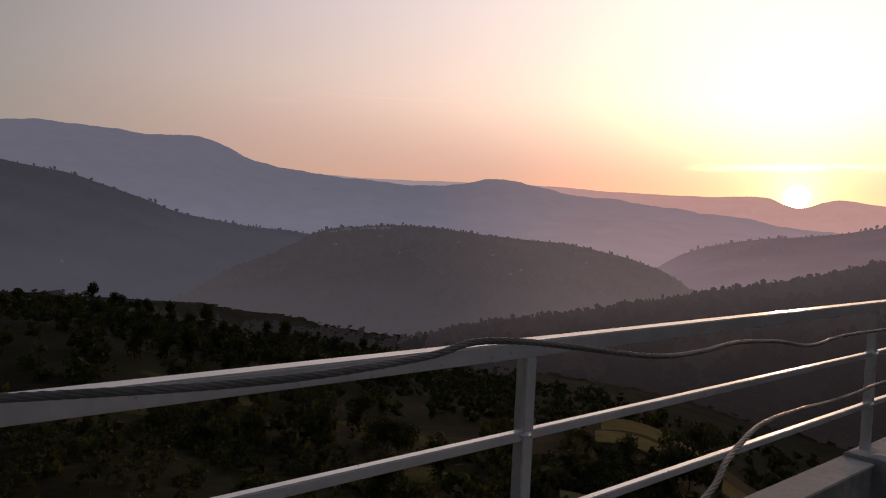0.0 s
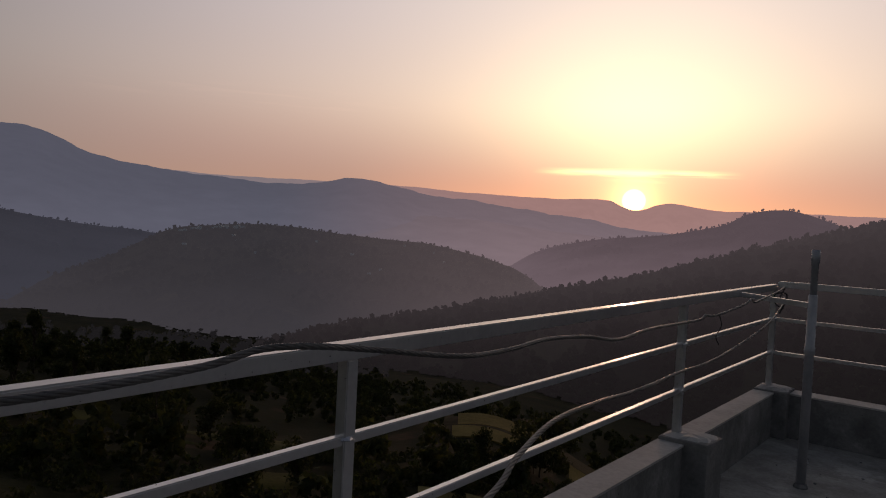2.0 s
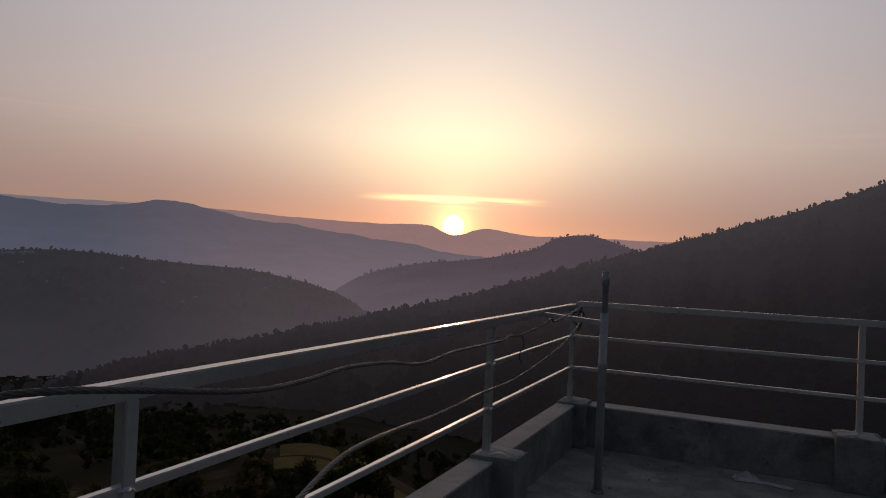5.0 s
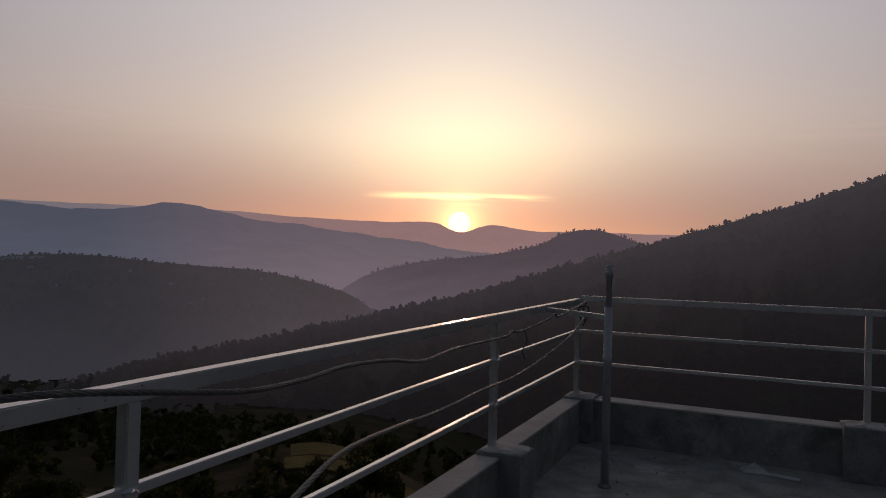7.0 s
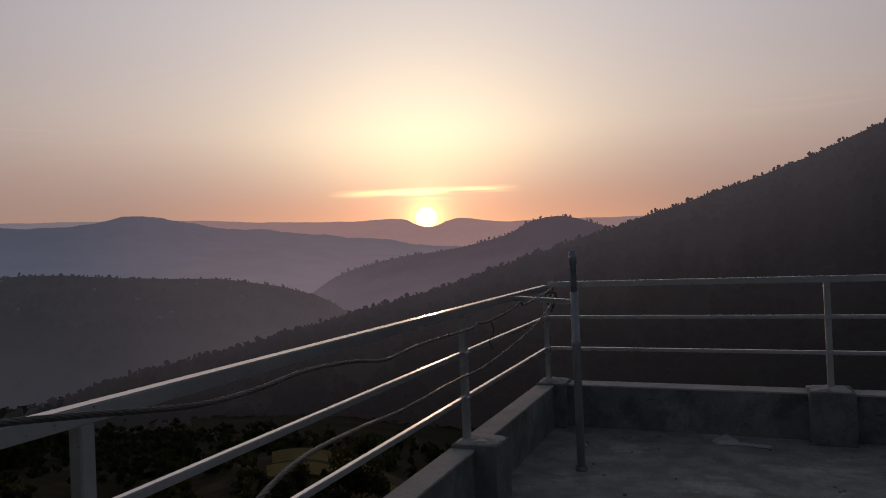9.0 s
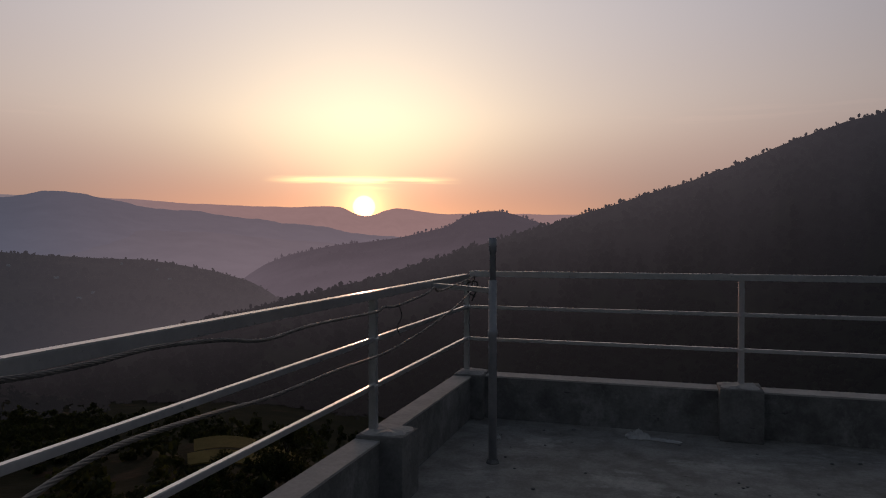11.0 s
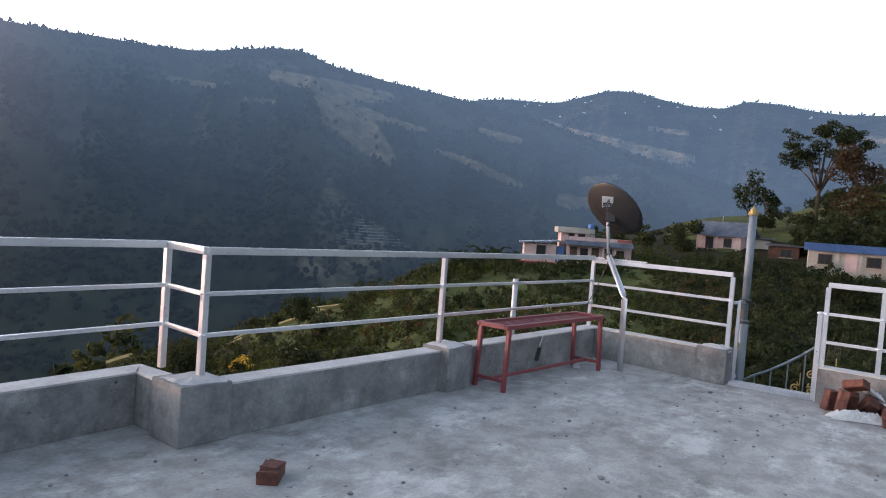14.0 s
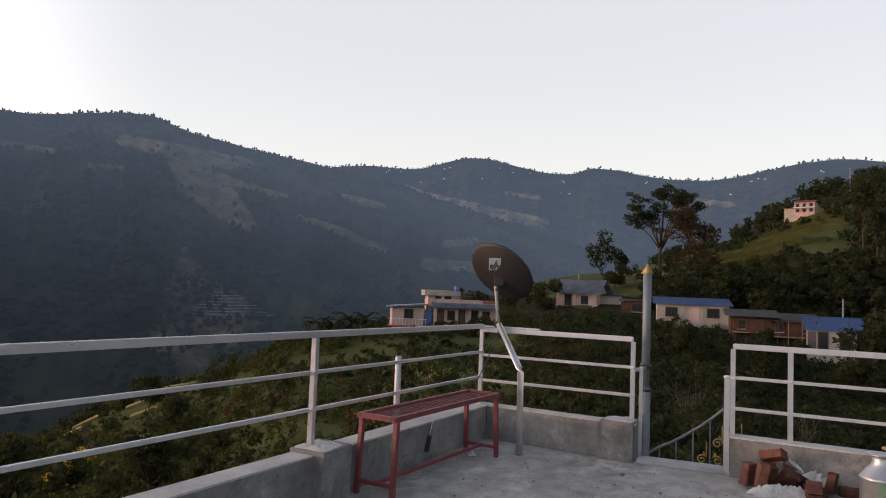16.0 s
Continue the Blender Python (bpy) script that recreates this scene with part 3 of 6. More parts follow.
        s = np.concatenate([g.uniform(0.0, 1.0, count) ** 0.85, np.full(edge, 0.004)])
        keep = ripple(a * 9, s * 300) > -0.9
        keep[count:] = (ripple(a[count:] * 14, a[count:] * 31) > -0.1) | (g.uniform(0, 1, edge) < 0.25)
        x, y, z = self.at(a, s)
        el = np.degrees(np.arctan2(z - 1.4, np.hypot(x, y)))
        if self.bare:
            keep &= (self.open_ground(a, el) < 0.5) | (g.uniform(0, 1, len(a)) < 0.13)
        a, s = a[keep], s[keep]
        on_crest = s < 0.005
        x, y, z = self.at(a, s)
        sz = size * g.uniform(0.55, 1.25, len(a)) * np.where(on_crest, g.choice([0.2, 0.3, 0.35, 0.4, 0.65], len(a)), 1.0)
        tall = np.where(on_crest, g.uniform(0.7, 1.5, len(a)), g.uniform(0.7, 1.2, len(a)))
        scatter_blobs(label, material, x, y, z, sz, tall, g, trunk=on_crest)


def ico(sub):
    bm = bmesh.new()
    bmesh.ops.create_icosphere(bm, subdivisions=sub, radius=1)
    v = np.array([p.co[:] for p in bm.verts])
    f = [[p.index for p in q.verts] for q in bm.faces]
    bm.free()
    return v, np.array(f)


def scatter_blobs(label, material, x, y, z, size, tall, g, trunk=None, name="far_trees", category="trees"):
    """Many rough tree clumps as one mesh."""
    base, tri = ico(1)
    verts, faces, k = [], [], 0
    for i in range(len(x)):
        for c in range(1 if trunk is None or not trunk[i] else 2):
            jag = g.uniform(0.65, 1.3, (len(base), 1))
            v = base * jag * size[i] * (0.5, 0.5, 0.5 * tall[i]) * (1 - 0.3 * c)
            lift = size[i] * tall[i] * (0.42 + (0.12 if trunk is not None and trunk[i] else 0) + 0.3 * c)
            v = v + (x[i] + c * g.normal() * size[i] * 0.25, y[i] + c * g.normal() * size[i] * 0.25, z[i] + lift)
            verts.append(v)
            faces.append(tri + k)
            k += len(base)
        if trunk is not None and trunk[i]:
            w = size[i] * 0.06
            p = np.array([(-w, 0, -1), (w, 0, -1), (0, w, -1), (0, 0, size[i] * tall[i] * 0.9)]) + (x[i], y[i], z[i])
            verts.append(p)
            faces.append(np.array([(0, 1, 3), (1, 2, 3), (2, 0, 3)]) + k)
            k += 4
    if verts:
        ob = raw_part(name, np.concatenate(verts).tolist(), np.concatenate(faces).tolist(), material)
        tagged(ob, label, category, kind="stuff")


FAR = Mountain([(-100, 3.8), (-90, 4.6), (-81, 6.15), (-75, 5.75), (-70.5, 5.7), (-67, 4.05), (-60, 3.55), (-56, 3.05), (-52, 2.98),
                (-46, 3.70), (-40, 2.76), (-35.6, 2.15), (-31, 1.58), (-21.6, 0.6), (-8, -0.8)], 3300, 3600, 0.5, 0.13, 3)
FARTHEST = Mountain([(-75, 3.2), (-62, 3.4), (-50, 3.4), (-40, 3.25), (-31, 2.9), (-27.6, 3.0), (-26.0, 2.85), (-25.0, 2.42), (-24.2, 2.2), (-23.3, 2.34), (-22.5, 2.7), (-21.2, 2.9), (-17.4, 2.45),
                     (-8, 2.3), (12, 1.8)], 4400, 4400, 0.8, 0.05, 5)
LEFT_HILL = Mountain([(-104, 6), (-92, 4.2), (-84.4, 3.06), (-80.2, 2.4), (-76.4, 1.2), (-72.4, -0.25), (-66.8, -1.0), (-62.8, -1.4), (-54, -2.6)],
                     1500, 1700, 0.45, 0.04, 8)
MID_HILL = Mountain([(-84, -7), (-76, -6), (-68.9, -4.7), (-65.4, -3.2), (-62.3, -1.5), (-60.5, -0.85), (-54.4, -0.4), (-48.2, -0.9), (-41.2, -1.3),
                     (-36.6, -2.15), (-33.5, -3.1), (-31.3, -4.5), (-25, -7)], 1000, 1150, 0.42, 0.03, 11)
KNOLL = Mountain([(-37, -4.5), (-34, -2.9), (-32.1, -1.7), (-29.8, -0.9), (-26.1, -0.15), (-21.6, 0.4), (-17.3, 1.35), (-15.7, 2.3), (-13.6, 2.65),
                  (-12, 2.4), (-9.3, 1.5), (-2, 0.5)], 1800, 1800, 0.5, 0.03, 14)
SLOPE = Mountain([(-70, -13), (-57.8, -10.7), (-49.2, -8.6), (-40, -6.8), (-30.6, -4.7), (-26, -3.55), (-17.2, -1.05), (-13.1, 0.25), (-9.3, 1.3),
                  (-5.5, 2.6), (-0.8, 4.0), (3.7, 5.4), (11.9, 8.3), (15.7, 9.4), (21, 11.25), (29, 11.5), (36, 11.8), (42.8, 12.7), (46.3, 11.75),
                  (53, 10.8), (57, 10.0), (66, 8), (84, 3)], 480, 1150, 0.36, 0.05, 17)
BLUE = Mountain([(44, 8), (57, 9.9), (60, 10.35), (64.3, 10.3), (69.3, 11.5), (74.3, 10.6), (77.3, 10.25), (79.4, 10.7), (84, 10.0), (89, 9.8),
                 (96, 10.85), (101, 10.2), (116, 8)], 2100, 1900, 0.4, 0.05, 21)
INNER = Mountain([(-72, -0.8), (-62, 0.1), (-52, 0.7), (-45, 1.05), (-40, 1.1), (-36, 0.8), (-32, 0.35), (-28, 0.0), (-24, -0.6), (-18, -1.6)], 2700, 2700, 0.6, 0.06, 31)
# open pasture and terraces on the slopes: strips of (bearing, rise, half width) and how open they are
SLOPE.bare = [([(41.4, 10.6, 0.4), (44.9, 10.3, 0.55), (48.2, 9.9, 0.6), (50.7, 9.8, 0.4)], 1.0),
              ([(45.6, 9.6, 0.9), (46.9, 8.2, 1.4), (49.2, 6.4, 1.2), (51.2, 4.9, 0.5)], 1.0),
              ([(48.7, 8.6, 0.3), (51.3, 7.9, 0.3), (53.8, 7.4, 0.25)], 0.9), ([(55.0, 5.8, 0.2), (57.7, 5.15, 0.3), (60.1, 4.2, 0.35), (62.1, 3.5, 0.25)], 1.0),
              ([(33.6, 9.3, 0.25), (36.9, 9.2, 0.25)], 0.7), ([(39.4, 8.5, 0.25), (41.4, 8.5, 0.25)], 0.75), ([(58.5, 7.8, 0.2), (60.2, 7.4, 0.3), (61.8, 7.1, 0.25)], 0.9),
              ([(65.6, 2.5, 0.5), (69.7, 2.4, 0.5)], 0.9), ([(67.2, 4.2, 0.3), (69.9, 4.6, 0.3)], 0.85), ([(46.3, 2.9, 0.3), (47.0, 0.3, 2.2), (47.9, -2.4, 5.0)], 0.47)]
BLUE.bare = [([(63.8, 8.6, 0.35), (66.1, 7.9, 0.4), (70.1, 7.1, 0.45), (75.4, 6.3, 0.35)], 1.0), ([(72, 8.6, 0.2), (75, 8.3, 0.2)], 0.7), ([(64, 6.0, 0.3), (68, 5.4, 0.35)], 0.8),
             ([(86, 8.2, 0.3), (90, 7.8, 0.3)], 0.6)]
# the haze on these ranges is a glow in their materials
FARTHEST.build("mountain chain on the horizon, pale pinkish with painted haze", HILLS["farthest"])
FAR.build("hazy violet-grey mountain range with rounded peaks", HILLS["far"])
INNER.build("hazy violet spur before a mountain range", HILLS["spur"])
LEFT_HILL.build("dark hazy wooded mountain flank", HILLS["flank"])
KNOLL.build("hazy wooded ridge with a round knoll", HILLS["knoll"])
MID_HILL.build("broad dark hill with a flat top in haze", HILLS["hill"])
SLOPE.build("long dark forested mountain slope across the valley with painted haze", HILLS["slope"], 0.12, 60)
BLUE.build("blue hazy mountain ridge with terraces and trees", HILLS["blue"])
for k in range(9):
    SLOPE.clearing("thin pale terrace line with painted haze on the slope", [(48.9 - 0.27 * k, -0.4 - 0.25 * k, 0.02), (49.3 + 0.1 * k, -0.4 - 0.25 * k, 0.042), (49.7 + 0.46 * k, -0.35 - 0.25 * k, 0.02)],
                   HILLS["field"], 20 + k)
SLOPE.trees("dark forest trees with painted haze on the slope and along its crest", HILLS["slope_tree"], 26000, 4.6, 1900, -66, 84)
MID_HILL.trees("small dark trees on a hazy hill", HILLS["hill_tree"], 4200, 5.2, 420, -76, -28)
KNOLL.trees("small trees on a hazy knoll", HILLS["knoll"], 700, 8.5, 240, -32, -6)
BLUE.trees("trees along a ridge with painted blue haze", HILLS["blue"], 3000, 7.5, 700, 52, 105)
LEFT_HILL.trees("trees along a dark hazy ridge", HILLS["flank"], 900, 8.0, 260)


# ---- the roof terrace ----
WALL_H = 0.33


def front_in(x):
    """The inner face of the long front parapet, which runs a little askew."""
    return 3.70 - 0.10 * (x - 3.15)


def side_in(y):
    """The inner face of the parapet on the gate side."""
    return 7.81 + 0.10 * (y - 0.95)


ROOF = [(-1.76, -6.0), (-1.76, 4.42), (3.34, 4.42), (3.34, front_in(3.34) + 0.2), (8.32, front_in(8.32) + 0.2), (side_in(-6.0) + 0.2, -6.0)]
tagged(part("floor", prism(ROOF, -0.16, 0.0), SCREED), "rough grey cement terrace floor with stains and worn patches", "floor", kind="structure")
tagged(part("house_walls", prism([(x * 0.97 + 0.1, y * 0.97) for x, y in ROOF], -7.6, -0.165), PINK), "plastered walls of the building under the terrace", "wall", kind="structure")


def parapet(name, outline, h=WALL_H):
    bm = prism(outline, 0.002, h - 0.012)
    ob = part(name, bm, CONCRETE)
    tagged(ob, "low bare concrete parapet wall with damp stains", "wall", kind="structure")
    cx, cy = sum(p[0] for p in outline) / len(outline), sum(p[1] for p in outline) / len(outline)
    # thin paler slab: skylight on the wall top put into the colour
    top = prism([(x + (0.006 if x > cx else -0.006), y + (0.006 if y > cy else -0.006)) for x, y in outline], h - 0.012, h)
    tagged(part("trim", top, PALE_TOP), "thin parapet top, skylight put into its paler colour", "coping", kind="structure")


parapet("wall_west", [(-1.715, -6.0), (-1.585, -6.0), (-1.585, 4.24), (-1.715, 4.40)])
parapet("wall_north", [(-1.58, 4.24), (3.20, 4.23), (3.33, 4.40), (-1.71, 4.40)])
parapet("wall_jog", [(3.16, 3.70), (3.33, 3.69), (3.33, 4.395), (3.202, 4.2285)])
parapet("wall_north_east", [(3.34, front_in(3.34)), (8.10, front_in(8.10)), (8.30, front_in(8.3) + 0.18), (3.34, front_in(3.34) + 0.18)])
parapet("wall_east", [(side_in(1.74), 1.74), (side_in(1.74) + 0.17, 1.74), (8.29, front_in(8.3) + 0.16), (8.10, front_in(8.1) - 0.005)])
parapet("wall_east_south", [(side_in(-6), -6), (side_in(-6) + 0.18, -6), (side_in(0.96) + 0.18, 0.96), (side_in(0.96), 0.96)])


def pillar(x0, x1, y0, y1, h=0.355, lean=0.0):
    bm = block((x1 - x0, y1 - y0, h), ((x0 + x1) / 2, (y0 + y1) / 2, 0.001), 0.008, lean)
    for v in bm.verts:
        if v.co.z > h * 0.8:
            v.co.z += 0.006 * math.sin(v.co.x * 31 + v.co.y * 17)
    pier = part("pillar", bm, CONCRETE)
    g = random.Random(int(x0 * 100) + 7)
    cap = bmesh.new()
    rim = []
    for k in range(20):
        a = 2 * math.pi * k / 20
        c, s = math.cos(a), math.sin(a)
        d = g.uniform(0.88, 1.03) / max(abs(c), abs(s))
        rim.append((Vector((c * d * (x1 - x0) * 0.49, s * d * (y1 - y0) * 0.49, h - 0.002)), g.uniform(0.55, 0.8)))
    low = [cap.verts.new(p) for p, f in rim]
    high = [cap.verts.new((p.x * f, p.y * f, h + g.uniform(0.008, 0.02))) for p, f in rim]
    tip = cap.verts.new((0, 0, h + 0.016))
    for k in range(20):
        cap.faces.new((low[k], low[(k + 1) % 20], high[(k + 1) % 20], high[k]))
        cap.faces.new((high[k], high[(k + 1) % 20], tip))
    bmesh.ops.transform(cap, matrix=Matrix.Translation(((x0 + x1) / 2, (y0 + y1) / 2, 0)) @ Matrix.Rotation(radians(lean), 4, "Z"), verts=cap.verts)
    part("mortar_top", cap, PALE_TOP, pier, "rough pale mortar smeared round a post foot")
    tagged(pier, "short square concrete pier with a rough cement top", "pier", group="parapet piers", kind="structure")


pillar(0.19, 0.47, 4.11, 4.40)
pillar(1.78, 2.06, 4.09, 4.40)
pillar(-1.72, -1.455, 2.37, 2.62, 0.348)
pillar(-1.722, -1.49, 4.16, 4.408, 0.345)
pillar(3.135, 3.47, 3.66, 3.98, 0.35, -5)
pillar(5.42, 5.73, 3.37, 3.66, 0.36, -5.7)
pillar(7.865, 8.14, 1.735, 2.03, 0.345, -5.7)

RAILS = (0.60, 0.85)
RAIL_TOP = 1.10


def railing(label, ends, posts, foot=0.325, low=RAILS, sag=lambda q: 0.0, lift=0.0):
    """A run of square steel tube: a top rail, two thinner rails and posts."""
    top = thing("railing", label, "railing", pose(ends[0][0], ends[0][1], foot), group="roof railings")
    off = Vector((ends[0][0], ends[0][1], foot))

    def p(q, z):
        return Vector((q[0], q[1], z - (sag(q) if z > 0.45 else 0))) - off
    for a, b in zip(ends, ends[1:]):
        part("top_rail", bar(p(a, RAIL_TOP - 0.012 + lift), p(b, RAIL_TOP - 0.012 + lift), 0.048, 0.045, 0.004), SILVER, top)
        for z in low:
            part("rail", bar(p(a, z), p(b, z), 0.026, 0.026, 0.003), SILVER, top)
    for q in posts:
        base = q[2] if len(q) > 2 else foot
        post = part("post", bar(p(q, base - 0.01), p(q, RAIL_TOP - 0.036 + lift), 0.040, 0.040, 0.003), SILVER, top)
        for z in low:
            bm = bmesh.new()
            bmesh.ops.create_icosphere(bm, subdivisions=2, radius=0.017)
            for v in bm.verts:
                v.co = Vector((v.co.x * 1.7, v.co.y * 1.7, v.co.z)) * random.uniform(0.8, 1.15) + p(q, z + 0.004)
            part("weld", bm, SILVER, post)
    return top


C1, J1, J2, C2, E1 = (-1.655, 4.31), (3.42, 4.305), (3.36, 3.83), (8.16, 3.30), (8.01, 1.78)
G1, G2 = (7.91, 0.94), (7.868, 0.505)
railing("silver painted steel tube railing with wire rope on it", [(-1.655, -5.0), C1], [(-1.655, -2.4), (-1.655, 0.03), (-1.655, 2.46, 0.35), (*C1, 0.35)], sag=lambda q: 0.005 * (C1[1] - q[1]))
railing("silver painted steel tube railing on concrete piers", [(-1.63, 4.315), J1], [(0.345, 4.315, 0.35), (1.955, 4.318, 0.35), J1], lift=0.024)
railing("silver painted steel tube railing with a stepped corner", [J1, J2, C2], [(*J2, 0.345), (5.53, 3.575, 0.355), C2], lift=0.022)
railing("silver painted steel tube railing beside a gateway", [C2, E1], [E1], low=(0.57, 0.822), lift=-0.010)
railing("silver painted steel tube railing past the gateway", [G1, (7.35, -5.0)], [G1, G2, (7.60, -2.2), (7.36, -4.9)], low=(0.553, 0.812), lift=-0.012)

# bent stub of a joint over the corner, beside the dish mast
sleeve = thing("rail_sleeve", "silver steel sleeve lapped over a railing corner", "bracket", pose(8.1, 3.3, RAIL_TOP))
part("sleeve_plate", bar((-0.32, 0.045, 0.012), (0.07, 0.005, 0.012), 0.05, 0.014, 0.002), SILVER, sleeve)
part("sleeve_plate", bar((0.055, 0.02, 0.012), (0.0, -0.62, 0.012), 0.05, 0.014, 0.002), SILVER, sleeve)

# the pole in the corner and the bar that ties it to the railing
pole = thing("pole", "dull grey steel pipe pole standing on the terrace floor", "pole", pose(-1.18, 3.20, 0))
part("lower_pipe", lathe([(0.026, 0), (0.026, 0.78), (0.030, 0.785), (0.030, 0.82), (0.026, 0.825), (0.026, 1.12), (0.023, 1.125)], 18), GALV, pole)
part("upper_pipe", lathe([(0.019, 1.12), (0.019, 1.30), (0.024, 1.302), (0.024, 1.385), (0.018, 1.386)], 18), GALV, pole, "darker upper pipe")
part("foot_blob", lathe([(0.040, 0), (0.038, 0.01), (0.030, 0.022), (0.027, 0.024)], 16), CONCRETE, pole)
part("tie_bar", bar((-0.455, 0.19, 1.075), (-0.02, 0.01, 1.062), 0.035, 0.03), SILVER, pole)


def wire_rope(label, points, radius):
    """A twisted rope of five strands along a smooth line."""
    line = spline(points, 26)
    top = thing("wire_rope", label, "cable", Matrix.Translation(line[0]))
    turn = 2 * math.pi / 0.095
    for k in range(5):
        run, out = 0.0, []
        for i, p in enumerate(line):
            d = (line[min(i + 1, len(line) - 1)] - line[max(i - 1, 0)]).normalized()
            u = d.cross(Vector((0.3, 0.1, 1))).normalized()
            v = d.cross(u)
            if i:
                run += (p - line[i - 1]).length
            a = run * turn + k * 2 * math.pi / 5
            out.append(p - line[0] + radius * 0.55 * (math.cos(a) * u + math.sin(a) * v))
        part("strand", tube(out, radius * 0.48, 6), WIRE, top)


wire_rope("thick twisted grey wire rope slung along the railing to its corner", [(-1.63, -2.42, 1.10), (-1.45, -1.8, 1.17), (-1.20, -1.2, 1.19), (-1.15, -0.93, 1.19), (-1.15, -0.71, 1.198), (-1.16, -0.606, 1.210),
          (-1.15, -0.51, 1.206), (-1.15, -0.375, 1.186), (-1.14, -0.15, 1.152), (-1.16, 0.05, 1.141), (-1.19, 0.26, 1.140), (-1.205, 0.50, 1.122), (-1.216, 0.72, 1.093), (-1.25, 1.05, 1.094),
          (-1.30, 1.66, 1.074), (-1.313, 1.78, 1.083), (-1.31, 1.92, 1.076), (-1.305, 2.30, 1.102), (-1.305, 2.43, 1.124), (-1.33, 2.58, 1.098), (-1.40, 3.0, 1.088), (-1.48, 3.7, 1.10), (-1.53, 4.05, 1.105),
          (-1.57, 4.22, 1.08), (-1.60, 4.27, 1.03)], 0.0056)
wire_rope("thinner grey wire rope slung from the corner post across the terrace", [(-1.60, -3.0, 0.34), (-1.2, -2.4, 0.55), (-0.86, -1.5, 0.85), (-0.78, -0.80, 1.02), (-0.85, -0.45, 1.040), (-0.89, -0.32, 1.056), (-0.945, -0.11, 1.062), (-1.015, 0.21, 1.029),
          (-1.075, 0.49, 0.992), (-1.09, 0.70, 0.985), (-1.13, 0.96, 0.970), (-1.145, 1.10, 0.962), (-1.19, 1.53, 0.940), (-1.23, 2.1, 0.958), (-1.255, 2.54, 0.992), (-1.34, 3.1, 1.01), (-1.47, 3.8, 1.03), (-1.57, 4.2, 1.05), (-1.61, 4.27, 1.02)], 0.0048)
knot = thing("wire_knot", "loop of black wire tied at the railing corner", "wire", pose(-1.60, 4.26, 1.0))
part("loop", tube(spline([(0, 0, -0.1), (0.04, 0.0, 0.0), (0.03, 0.02, 0.05), (-0.03, -0.03, 0.04), (-0.03, 0, -0.03), (0.03, -0.02, -0.06)], 8), 0.006, 6), BLACK, knot)
dangle = thing("loose_wire", "thin dark wire end hanging from the rope", "wire", pose(-1.31, 1.95, 1.078))
part("strand", tube(spline([(0, 0, 0), (0.01, 0.01, -0.05), (-0.008, 0.0, -0.10), (0.0, 0.02, -0.14)], 6), 0.0025, 5), BLACK, dangle)

